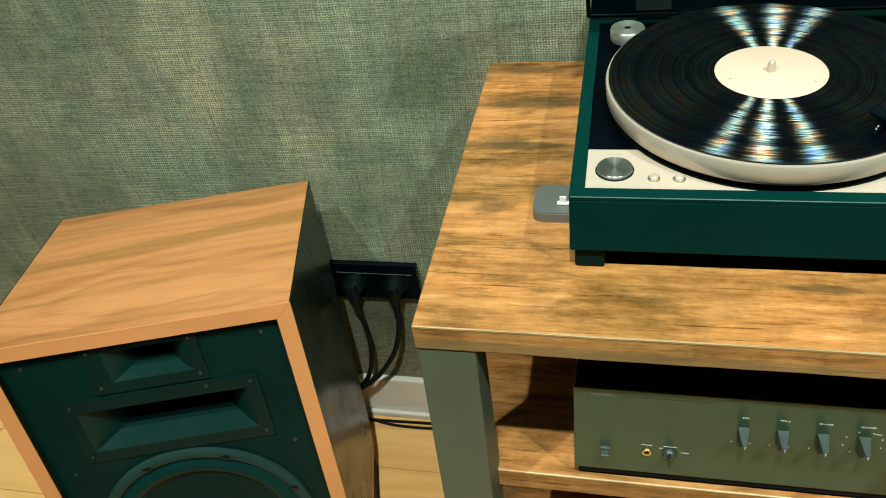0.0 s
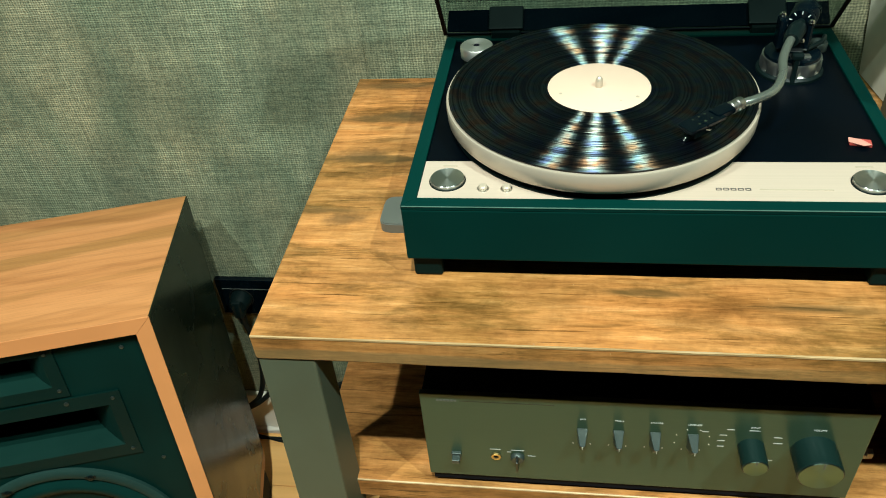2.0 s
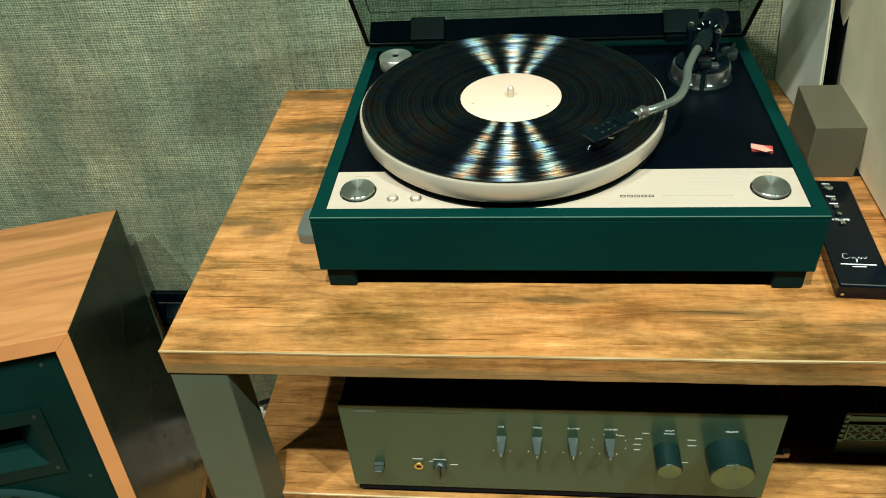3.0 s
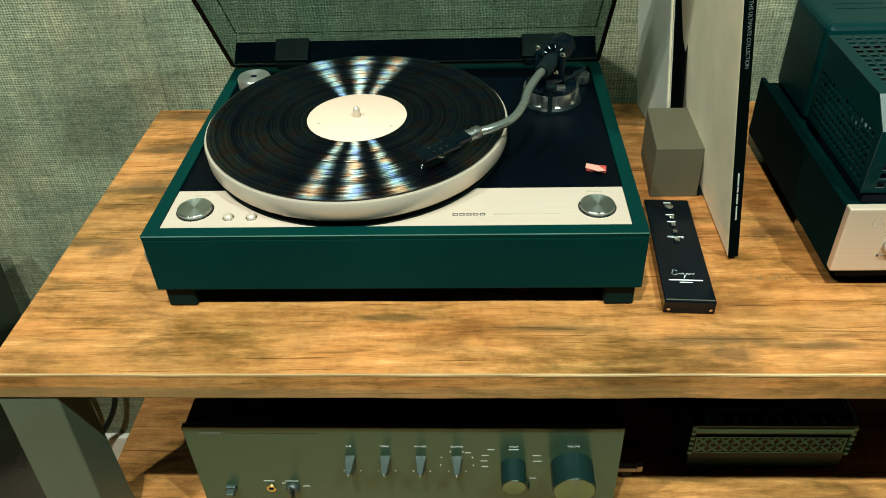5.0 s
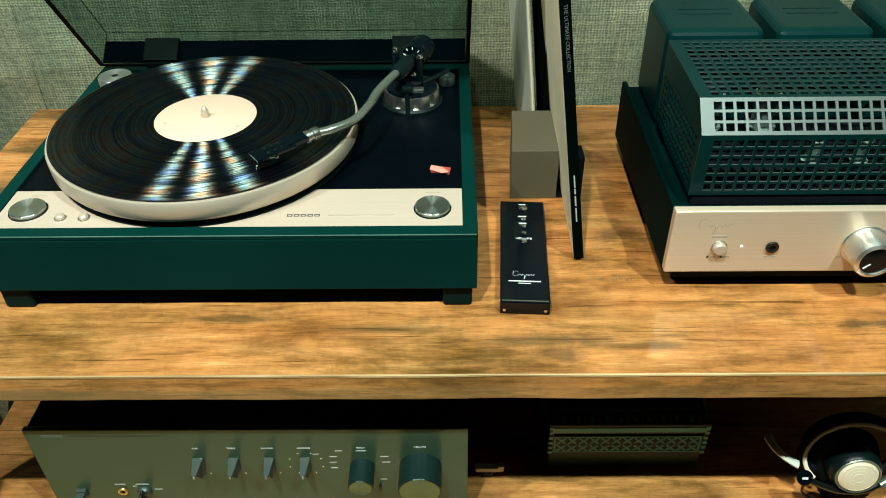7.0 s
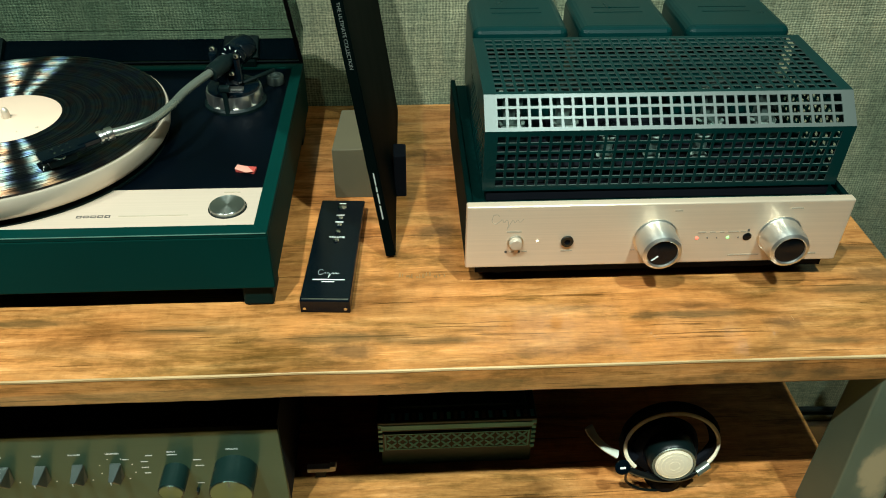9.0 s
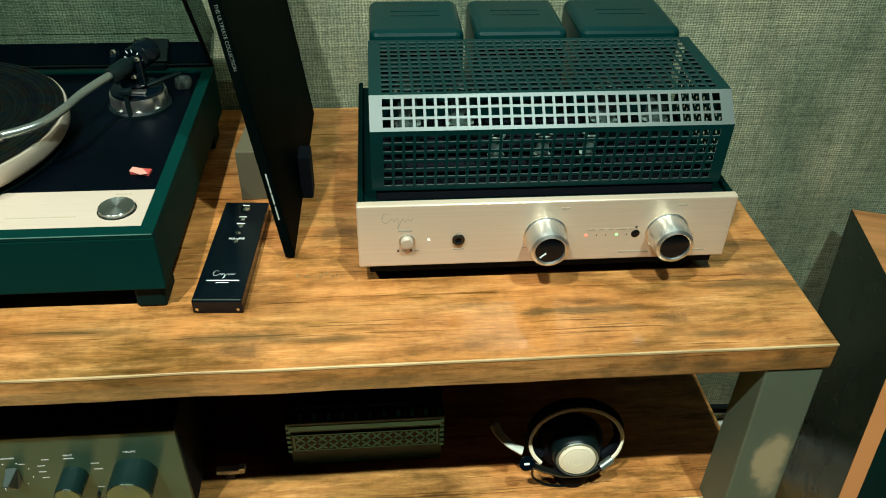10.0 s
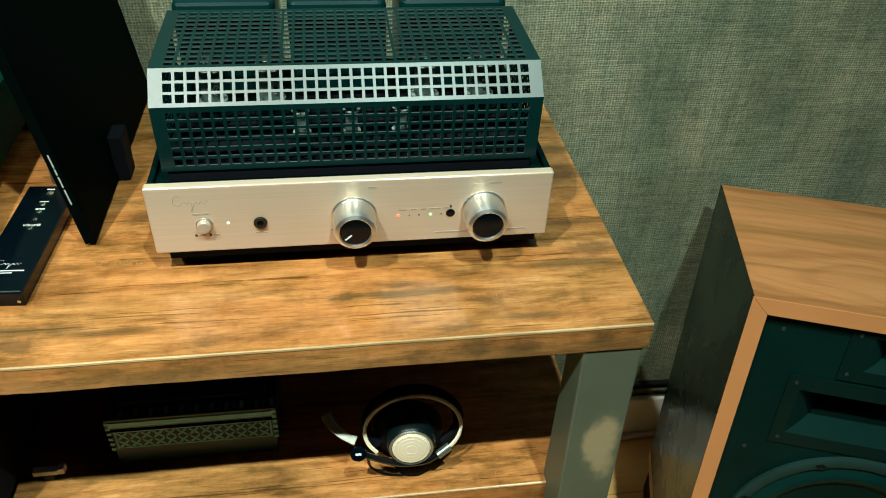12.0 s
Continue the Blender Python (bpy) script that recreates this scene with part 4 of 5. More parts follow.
part("peg", box(0.6925, 0.7065, 0.268, 0.296, TOP, TOP + 0.053, 0.0015), BLACK_MATT, stand, "black outer peg")

LEAN = pose(0.6890, 0.1555, TOP + 0.0035, 0, -7.8, -0.7)
sleeve = thing("record_sleeve", "upright record sleeve, cream back and black printed front", "record sleeve", m=LEAN)
part("front_cover", box(0.0012, 0.0048, 0.0008, 0.315, 0.0, 0.315, 0.0006), COVER_BLACK, sleeve, "glossy black front cover")
part("back_cover", box(-0.0050, -0.0014, 0.0014, 0.315, 0.0, 0.315, 0.0006), PAPER, sleeve, "cream back cover")
part("inner_sleeve", box(-0.0013, 0.0011, 0.006, 0.312, 0.001, 0.314), BLACK_MATT, sleeve)
spine = part("spine", box(-0.0050, 0.0048, -0.0008, 0.0007, 0.0, 0.315, 0.0005), COVER_BLACK, sleeve, "black spine with small lettering")
spine_text = Matrix.Translation((0.0002, -0.0009, 0.2330)) @ Matrix.Rotation(radians(90), 4, "X") @ Matrix.Rotation(radians(-90), 4, "Z")
words("spine_title", "THE ULTIMATE COLLECTION", 0.0045, INK_GREY, spine, spine_text, "grey title lettering")
for z0, z1 in ((0.046, 0.062), (0.0645, 0.076), (0.078, 0.084), (0.0855, 0.099), (0.281, 0.286), (0.2875, 0.2925)):
    part("printed_mark", box(-0.0008, 0.0005, -0.00105, -0.0008, z0, z1), INK_PALE, spine)
part("front_mark", join(box(0.0048, 0.00495, 0.020, 0.024, 0.272, 0.296), box(0.0048, 0.00495, 0.014, 0.032, 0.292, 0.296)), INK_WHITE, sleeve)

booklet = thing("record_booklet", "grey card booklet standing behind the block", "booklet", m=pose(0.6640, 0.3640, TOP + 0.002, 0, -6.0, 6))
part("front_cover", box(0.0012, 0.0022, 0, 0.126, 0, 0.300, 0.0003), PAPER_GREY, booklet)
part("back_cover", box(-0.0022, -0.0012, 0, 0.126, 0, 0.300, 0.0003), PAPER_GREY, booklet)
part("page_block", box(-0.0011, 0.0011, 0.002, 0.125, 0.001, 0.299), PAPER, booklet)

# black sheet added in place of the shade between booklet and sleeve
gap_sheet = thing("inner_record_sleeve", "curved black sheet standing in for the shaded gap between booklet and record sleeve", "record sleeve", m=pose(0.6800, 0.3640, TOP + 0.002, 0, -5.5, 3))
bm = bmesh.new()
rows = [[bm.verts.new((0.0022 * math.sin(j * 0.9) + 0.005 * (i / 12) ** 2 * math.sin(j * 0.5 + 1), 0.11 * j / 8 - 0.012 * (i / 12) ** 3, 0.300 * i / 12)) for j in range(9)] for i in range(13)]
for i in range(12):
    for j in range(8):
        bm.faces.new((rows[i][j], rows[i][j + 1], rows[i + 1][j + 1], rows[i + 1][j]))
bmesh.ops.solidify(bm, geom=bm.faces[:], thickness=0.0012)
part("paper", bm, BLACK_MATT, gap_sheet, "", True)


# an old burnt stamp in the bench top, too worn to read
stamp_dice = random.Random(5)
for i in range(15):
    x, y = 0.6960 + i * 0.0034 + stamp_dice.uniform(-0.001, 0.001), 0.1215 + stamp_dice.uniform(0, 0.004)
    w, h = stamp_dice.uniform(0.0012, 0.0030), stamp_dice.uniform(0.0030, 0.0075)
    part("worn_stamp", prism(((x, y), (x + w, y + 0.0006), (x + w * 0.8, y + h), (x + w * 0.2, y + h * 0.9)), TOP, TOP + 0.00015), STAMP, bench)



# ---- valve amplifier ----
def build_valve_amp():
    amp = thing("valve_amplifier", "silver-fronted valve amplifier with a dark perforated cage", "amplifier", m=pose(0, 0, 0))
    part("chassis", box(0.7640, 1.1155, 0.1155, 0.3740, 0.8260, 0.8960, 0.0025), CHASSIS, amp, "black steel chassis")
    for sx in (0.7610, 1.1140):
        part("side_rail", box(sx, sx + 0.0055, 0.1160, 0.3770, 0.8290, 0.9010, 0.0015), CHASSIS, amp)
    part("base_band", box(0.7700, 1.1100, 0.1120, 0.1154, 0.8240, 0.8345), BLACK_MATT, amp)
    for fx in (0.795, 1.085):
        for fy in (0.140, 0.345):
            part("foot", lathe([(0, 0), (0.015, 0), (0.0165, 0.002), (0.0165, 0.016), (0, 0.016)], 24, Matrix.Translation((fx, fy, TOP))), RUBBER, amp, "", True)
    face = part("fascia", box(0.7600, 1.1190, 0.1060, 0.1154, 0.8345, 0.9040, 0.0016, 3), FACE_SILVER, amp, "brushed pale silver front plate")
    Y = 0.1060
    for kx in (0.9375, 1.0560):
        knob = part("knob", lathe([(0, 0), (0.0205, 0), (0.0208, 0.0008), (0.0192, 0.0014), (0.0192, 0.0200), (0.0186, 0.0222), (0.0180, 0.0248), (0.0150, 0.0262), (0.0142, 0.0258), (0.0140, 0.0235), (0, 0.0235)], 64), SILVER, amp, "large turned silver knob with a black face", True)
        knob.matrix_world = pose(kx, Y, 0.8660, 90)
        part("knob_face", lathe([(0, 0.0236), (0.0138, 0.0236), (0.0138, 0.0244), (0, 0.0248)], 40), GLOSS_BLACK, knob, "glossy black face", True)
        if kx < 1:
            part("pointer", moved(box(-0.0007, 0.0007, 0.0045, 0.0120, 0.0247, 0.0252), pose(0, 0, 0, 0, 0, 132)), INK_WHITE, knob)
    button = part("power_button", lathe([(0, 0), (0.0062, 0), (0.0062, 0.004), (0.0052, 0.0055), (0, 0.006)], 32), PLATTER_METAL, amp, "round silver power button", True)
    button.matrix_world = pose(0.8060, Y, 0.8640, 90)
    part("bezel", lathe([(0.0063, 0), (0.0076, 0), (0.0074, 0.001), (0.0063, 0.001), (0.0063, 0)], 32), SILVER_PLAIN, button)
    jack = part("headphone_jack", lathe([(0.0030, 0), (0.0030, 0.0022), (0.0056, 0.0022), (0.0060, 0.0014), (0.0060, 0)], 28), DARK_METAL, amp, "black headphone socket", True)
    jack.matrix_world = pose(0.8545, Y, 0.8640, 90)
    part("socket_hole", lathe([(0, 0.0004), (0.0031, 0.0004), (0.0031, 0.0008), (0, 0.0008)], 20), BLACK_MATT, jack)

    def dot(name, x, z, r, material, deep=0.0006):
        part(name, lathe([(0, 0), (r, 0), (r, deep * 0.6), (r * 0.6, deep), (0, deep)], 14, pose(x, Y, z, 90)), material, amp, "", True)

    dot("led", 0.8265, 0.8650, 0.0012, LED_WARM)
    dot("led", 0.9775, 0.8640, 0.0016, LED_RED)
    dot("led", 1.0070, 0.8640, 0.0014, LED_GREEN)
    for x in (0.9875, 0.9965, 1.0170):
        dot("led", x, 0.8640, 0.0007, INK_DARK)
    dot("sensor", 1.0255, 0.8645, 0.0042, GLOSS_BLACK, 0.0008)
    for x0, x1, z, h, m in ((0.7975, 0.8110, 0.8760, 0.0009, INK_TAN), (0.7965, 0.7985, 0.8530, 0.0012, INK_DARK), (0.8005, 0.8055, 0.8530, 0.0007, INK_TAN), (0.8090, 0.8110, 0.8530, 0.0012, INK_DARK), (0.8125, 0.8175, 0.8530, 0.0007, INK_TAN), (0.8495, 0.8600, 0.8530, 0.0007, INK_TAN),
                            (0.9510, 0.9580, 0.8960, 0.0008, INK_TAN), (1.0600, 1.0710, 0.8960, 0.0008, INK_TAN), (0.9775, 0.9850, 0.8705, 0.0006, INK_TAN), (0.9890, 0.9940, 0.8705, 0.0006, INK_TAN), (0.9985, 1.0025, 0.8705, 0.0006, INK_TAN), (1.0060, 1.0160, 0.8705, 0.0006, INK_TAN), (1.0185, 1.0230, 0.8705, 0.0006, INK_TAN), (1.0245, 1.0265, 0.8720, 0.0014, INK_DARK),
                            (1.0120, 1.0420, 0.8430, 0.0007, INK_TAN), (1.0780, 1.0980, 0.8430, 0.0007, INK_TAN), (0.9160, 0.9200, 0.8520, 0.0006, INK_TAN)):
        part("printed_mark", box(x0, x1, Y - 0.0003, Y + 0.0002, z - h, z + h), m, face)
    scrawl("maker_mark", face, pose(0.7985, Y - 0.0001, 0.8850, 90), 0.029, INK_TAN)
    # cage
    CX0, CX1 = 0.7750, 1.1055
    W = CX1 - CX0
    front = ((0.1260, 0.9080), (0.1245, 0.9700))
    band = (0.1485, 0.9935)
    back = (0.2690, 0.9955)

    def sheet(name, a, b, ny, material, label, rim_y):
        (ya, za), (yb, zb) = a, b
        h = math.hypot(yb - ya, zb - za)
        lean = math.degrees(math.atan2(zb - za, yb - ya)) - 90
        part(name, moved(perforated(W, h, 32, ny, 0.0025, 0.0115, 0.0012, rim_y), pose(CX0, ya, za, lean)), material, amp, label).data.materials.append(HOLE_EDGE)

    sheet("cage_front", front[0], front[1], 6, CAGE_PAINT, "dark perforated front of the cage", 0.0052)
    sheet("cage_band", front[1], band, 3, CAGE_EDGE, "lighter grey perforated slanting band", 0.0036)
    sheet("cage_top", band, back, 12, CAGE_PAINT, "dark perforated top of the cage", 0.0050)
    for sx, flip in ((CX0, 0), (CX1 - 0.0012, 0)):
        part("cage_side", moved(perforated(0.1400, 0.0600, 15, 7, 0.0028, 0.0080, 0.0012, 0.0060), pose(sx + 0.0012, 0.1275, 0.9085, 0, 0, 90)), CAGE_PAINT, amp, "dark perforated side of the cage").data.materials.append(CAGE_PAINT)
        part("cage_side_top", moved(prism(((0.1262, 0.9690), (0.2680, 0.9690), (0.2680, 0.9940), (0.1490, 0.9930)), 0, 0.0012), Matrix(((0, 0, 1, sx), (1, 0, 0, 0), (0, 1, 0, 0), (0, 0, 0, 1)))), CAGE_PAINT, amp)
    for fx in (0.800, 1.080, 0.940):
        part("cage_screw", lathe([(0, 0), (0.003, 0), (0.003, 0.002), (0.0015, 0.003), (0, 0.003)], 12, Matrix.Translation((fx, 0.1210, 0.8960))), CHROME, amp, "", True)
    part("cage_foot", box(CX0 + 0.004, CX1 - 0.004, 0.1275, 0.2660, 0.8962, 0.9070, 0.001), BLACK_MATT, amp)
    # transformer covers
    for x0, x1 in ((0.7765, 0.8735), (0.8845, 0.9815), (0.9945, 1.1020)):
        cover = part("transformer_cover", box(x0, x1, 0.2770, 0.3730, 0.8962, 1.0010, 0.0085, 4), CAGE_PAINT, amp, "dark green painted transformer cover")
        mid = (x0 + x1) / 2
        part("cover_label", join(box(mid - 0.026, mid + 0.026, 0.335, 0.3362, 1.0010, 1.0014), box(mid - 0.026, mid + 0.026, 0.3215, 0.3227, 1.0010, 1.0014)), CAGE_PAINT, cover)
    # valves
    for vx, vy, r, h in ((0.812, 0.222, 0.017, 0.074), (0.866, 0.222, 0.017, 0.074), (1.014, 0.222, 0.017, 0.074), (1.068, 0.222, 0.017, 0.074), (0.895, 0.165, 0.010, 0.050), (0.940, 0.165, 0.010, 0.050), (0.985, 0.165, 0.010, 0.050)):
        z = 0.9072
        valve = part("valve", lathe([(r * 0.8, 0.006), (r, 0.014), (r, h * 0.75), (r * 0.8, h * 0.93), (r * 0.3, h), (0, h)], 24, Matrix.Translation((vx, vy, z))), CLEAR, amp, "clear glass valve", True)
        part("valve_socket", lathe([(0, 0), (r * 1.05, 0), (r * 1.05, 0.007), (0, 0.007)], 24, Matrix.Translation((vx, vy, z))), BLACK, valve, "", True)
        part("valve_plate", box(vx - r * 0.55, vx + r * 0.55, vy - r * 0.35, vy + r * 0.35, z + 0.012, z + h * 0.68, 0.001), VALVE_GREY, valve)
        for mz in (0.26, 0.70):
            part("mica_disc", lathe([(0, 0), (r * 0.82, 0), (r * 0.82, 0.0010), (0, 0.0010)], 18, Matrix.Translation((vx, vy, z + h * mz))), INK_PALE, valve)
        part("valve_getter", lathe([(0, h * 0.78), (r * 0.66, h * 0.78), (r * 0.72, h * 0.83), (r * 0.50, h * 0.89), (0, h * 0.92)], 20, Matrix.Translation((vx, vy, z))), DARK_METAL, valve, "dark mirrored getter", True)
        part("valve_clip", lathe([(0, 0), (r * 0.20, 0), (r * 0.20, r * 0.16), (0, r * 0.26)], 10, pose(vx + r * 0.30, vy - r * 0.36, z + h * 0.42, 90)), CHROME, valve, "", True)
    return amp


build_valve_amp()


# ---- integrated amplifier on the lower shelf ----
def build_integrated_amp():
    amp = thing("integrated_amplifier", "dark olive-grey integrated amplifier with brushed front on the shelf", "amplifier", m=pose(0, 0, 0))
    X0, X1, Y, Z0, Z1 = 0.1390, 0.5760, 0.0310, 0.5640, 0.7010
    face = part("fascia", box(X0, X1, Y, Y + 0.006, Z0, Z1, 0.0010), FACE_DARK, amp, "brushed dark olive front plate")
    part("case", box(X0 + 0.002, X1 - 0.002, Y + 0.006, 0.400, Z0 + 0.002, Z1 - 0.002, 0.001), BLACK_MATT, amp, "black steel case")
    part("skirt", box(X0 + 0.004, X1 - 0.004, Y + 0.002, Y + 0.0058, SHELF + 0.006, Z0), BLACK_MATT, amp)
    for fx in (X0 + 0.05, X1 - 0.05):
        for fy in (0.075, 0.36):
            part("foot", lathe([(0, 0), (0.021, 0), (0.022, 0.003), (0.022, Z0 + 0.002 - SHELF), (0, Z0 + 0.002 - SHELF)], 28, Matrix.Translation((fx, fy, SHELF))), RUBBER, amp, "", True)
    for kx, word in ((0.3035, "BASS"), (0.3395, "TREBLE"), (0.3755, "BALANCE"), (0.4120, "LOUDNESS")):
        bm = bmesh.new()
        vs = [bm.verts.new(p) for p in ((-0.0056, 0, 0.0105), (0.0056, 0, 0.0105), (0.0046, 0, -0.0120), (-0.0046, 0, -0.0120), (-0.0026, -0.020, 0.0065), (0.0026, -0.020, 0.0065), (0.0008, -0.0060, -0.0165), (-0.0008, -0.0060, -0.0165))]
        for f in ((0, 1, 2, 3), (4, 7, 6, 5), (0, 4, 5, 1), (1, 5, 6, 2), (2, 6, 7, 3), (3, 7, 4, 0)):
            bm.faces.new([vs[i] for i in f])
        bmesh.ops.recalc_face_normals(bm, faces=bm.faces)
        bmesh.ops.bevel(bm, geom=bm.edges[:], offset=0.0005, segments=1, affect="EDGES")
        knob = part("tone_knob", bm, TONE_KNOB, amp, "narrow wedge-shaped tone knob")
        knob.location = (kx, Y - 0.0002, 0.6480)
        part("pointer", box(-0.0004, 0.0004, -0.0204, -0.0192, 0.0020, 0.0055), INK_PALE, knob)
        words("printed_word", word, 0.0027, INK_PALE, face, pose(kx, Y - 0.0002, 0.6725, 90))
        for i in range(8 if word == "LOUDNESS" else 2):
            a = radians(-150 + i * (300 / 7 if word == "LOUDNESS" else 300))
            part("scale_dot", lathe([(0, 0), (0.0006, 0), (0.0006, 0.0003), (0, 0.0003)], 8, pose(kx + 0.0175 * math.sin(a), Y, 0.648 + 0.0175 * math.cos(a), 90)), INK_WHITE, face)
    for kx, r, deep, word, wz in ((0.4690, 0.0128, 0.026, "INPUT", 0.6725), (0.5280, 0.0215, 0.030, "VOLUME", 0.6735)):
        knob = part("rotary_knob", lathe([(0, 0), (r, 0), (r, deep - 0.001), (r - 0.001, deep), (0, deep)], 64), KNOB_BARREL, amp, "large dark turned knob" if r > 0.02 else "dark turned knob", True)
        knob.matrix_world = pose(kx, Y, 0.6430, 90)
        part("knob_face", lathe([(0, deep + 0.0001), (r - 0.0014, deep + 0.0001), (r - 0.0018, deep + 0.0006), (r * 0.5, deep + 0.0003), (0, deep + 0.0002)], 64), DARK_TURNED, knob, "turned metal face", True)
        part("pointer", box(-0.0006, 0.0006, r * 0.55, r * 0.95, deep + 0.0005, deep + 0.0009), INK_GREY, knob)
        words("printed_word", word, 0.0031, INK_PALE, face, pose(kx, Y - 0.0002, wz, 90))
    for x0, x1, z in ((0.4430, 0.4500, 0.6680), (0.4370, 0.4440, 0.6590), (0.4360, 0.4430, 0.6500), (0.4370, 0.4435, 0.6410), (0.4880, 0.4960, 0.6590), (0.4890, 0.4975, 0.6500), (0.4860, 0.4930, 0.6220), (0.4640, 0.4740, 0.6680), (0.2080, 0.2190, 0.6145), (0.2300, 0.2440, 0.6145), (0.2480, 0.2560, 0.6060), (0.2260, 0.2300, 0.6110), (0.4200, 0.4260, 0.6630)):
        part("printed_mark", box(x0, x1, Y - 0.0003, Y + 0.0002, z - 0.0005, z + 0.0005), INK_PALE, face)
    part("maker_mark", join(*[box(0.1560 + i * 0.0036, 0.1588 + i * 0.0036, Y - 0.0003, Y + 0.0002, 0.6905, 0.6935) for i in range(6)]), INK_GREY, face)
    part("groove_line", box(0.1800, 0.2750, Y - 0.0002, Y + 0.0002, 0.6915, 0.6923), DARK_METAL, face)
    part("power_switch", join(box(0.1660, 0.1765, Y - 0.004, Y, 0.5985, 0.6080, 0.0006), box(0.1670, 0.1755, Y - 0.011, Y - 0.003, 0.5995, 0.6050, 0.0006)), KNOB_METAL, amp, "small square power switch")
    jack = part("headphone_jack", lathe([(0.0030, 0), (0.0030, 0.0020), (0.0050, 0.0020), (0.0054, 0.0010), (0.0054, 0)], 28), COPPER, amp, "brass-ringed headphone socket", True)
    jack.matrix_world = pose(0.2140, Y, 0.6030, 90)
    part("socket_hole", lathe([(0, 0.0003), (0.0031, 0.0003), (0.0031, 0.0007), (0, 0.0007)], 20), BLACK_MATT, jack)
    sel = part("selector_knob", lathe([(0, 0), (0.0075, 0), (0.0075, 0.003), (0.006, 0.005), (0, 0.005)], 28), KNOB_METAL, amp, "small speaker selector", True)
    sel.matrix_world = pose(0.2370, Y, 0.6030, 90)
    part("selector_fin", box(-0.0013, 0.0013, -0.0090, 0.0070, 0.004, 0.013, 0.0006), DARK_METAL, sel)
    part("phono_switch", box(0.4845, 0.4865, Y - 0.006, Y, 0.6095, 0.6150, 0.0004), BLACK, amp)
    return amp


build_integrated_amp()


# ---- inlaid box, headphones and a loose connector on the shelf ----
casket = thing("inlaid_box", "dark wooden box with pale geometric mother-of-pearl inlay", "box", m=pose(0.7570, 0.1010, SHELF, 0, 0, 0))
part("body", box(-0.0860, 0.0860, 0, 0.110, 0.0, 0.0560, 0.0010), INLAY_DARK, casket)
panel = part("inlay_panel", box(-0.0820, 0.0820, -0.0010, 0.0, 0.0285, 0.0555), BLACK, casket, "narrow panel of star inlay")
part("panel_border", join(box(-0.0820, 0.0820, -0.0016, -0.0010, 0.0285, 0.0300), box(-0.0820, 0.0820, -0.0016, -0.0010, 0.0540, 0.0555), box(-0.0820, -0.0800, -0.0016, -0.0010, 0.0300, 0.0540), box(0.0800, 0.0820, -0.0016, -0.0010, 0.0300, 0.0540)), INLAY_LIGHT, panel)
petal = prism([(0.0048 * math.cos(t), 0.0014 * math.sin(t)) for t in [2 * math.pi * i / 10 for i in range(10)]], -0.0003, 0.0003)
petal_mesh = bpy.data.meshes.new("inlay_petal")
petal.to_mesh(petal_mesh), petal.free()
petal_mesh.materials.append(INLAY_LIGHT)
for col in range(13):
    for row in range(2):
        for a in (45, 135):
            for s in (-1, 1):
                ob = new("inlay_petal", petal_mesh)
                cx, cz = -0.0738 + col * 0.0123, 0.0360 + row * 0.0120
                ob.matrix_local = pose(cx + s * 0.0031 * math.cos(radians(a)), -0.0014, cz + s * 0.0031 * math.sin(radians(a)), 90) @ pose(0, 0, 0, 0, 0, a)
                ob.parent = panel
lid = part("lid", box(-0.0890, 0.0890, -0.0020, 0.112, 0.0600, 0.0760, 0.0015), INLAY_DARK, casket, "dark lid with pale bands")
part("lid_band", box(-0.0850, 0.0850, -0.0030, -0.0018, 0.0640, 0.0715, 0.0004), INLAY_LIGHT, lid)
part("lid_inset", box(-0.0780, 0.0780, 0.0120, 0.100, 0.0760, 0.0860, 0.0015), INLAY_DARK, lid)
for i in range(22):
    x = -0.082 + i * 0.0078
    part("inlay_strip", box(x, x + 0.0045, 0.0010, 0.0110, 0.0760, 0.0764), INLAY_LIGHT if i % 2 else GREY_ALU, lid)
for s in (-1, 1):
    for i in range(6):
        z = 0.0270 + i * 0.0082
        part("corner_inlay", box(s * 0.0862 - 0.0024, s * 0.0862 + 0.0024, -0.0028, -0.0002, z, z + 0.0048, 0.0004), INLAY_LIGHT, casket)

phones = thing("headphones", "black headphones with cream earcup and bright headband", "headphones", m=pose(0.9870, 0.0480, SHELF))
cup_m = pose(0, 0.000, 0.059, 81, 0, -4) @ Matrix.Diagonal((0.74, 0.74, 0.85, 1))
part("ear_cup", lathe([(0, -0.030), (0.030, -0.030), (0.036, -0.022), (0.036, -0.006), (0.034, 0.002), (0.031, 0.006), (0.029, 0.007), (0, 0.007)], 48, cup_m), BLACK, phones, "round black ear cup", True)
grille = part("cup_grille", lathe([(0, 0.0100), (0.012, 0.0098), (0.022, 0.0090), (0.0265, 0.0078), (0.0278, 0.0068), (0.0278, 0.006), (0, 0.006)], 48, cup_m), GRILLE_CREAM, phones, "bright cream metal grille", True)
for i in range(4):
    r = 0.008 + i * 0.0055
    part("grille_ring", lathe([(r - 0.0004, 0.0094), (r - 0.0004, 0.0101 - 0.0005 * i * 0.7), (r + 0.0004, 0.0101 - 0.0005 * i * 0.7), (r + 0.0004, 0.0085), (r - 0.0004, 0.0085)], 40, cup_m), CREAM_PLASTIC, grille, "", True)
part("cup_ring", lathe([(0.028, 0.004), (0.0315, 0.0065), (0.0305, 0.0080), (0.0282, 0.0076), (0.028, 0.004)], 48, cup_m), ARM_METAL, phones, "", True)
ring = [(0.004 + 0.052 * math.cos(radians(a)), 0.022 + 0.014 * math.sin(radians(a)), 0.062 + 0.036 * math.sin(radians(a))) for a in range(-52, 236, 16)]
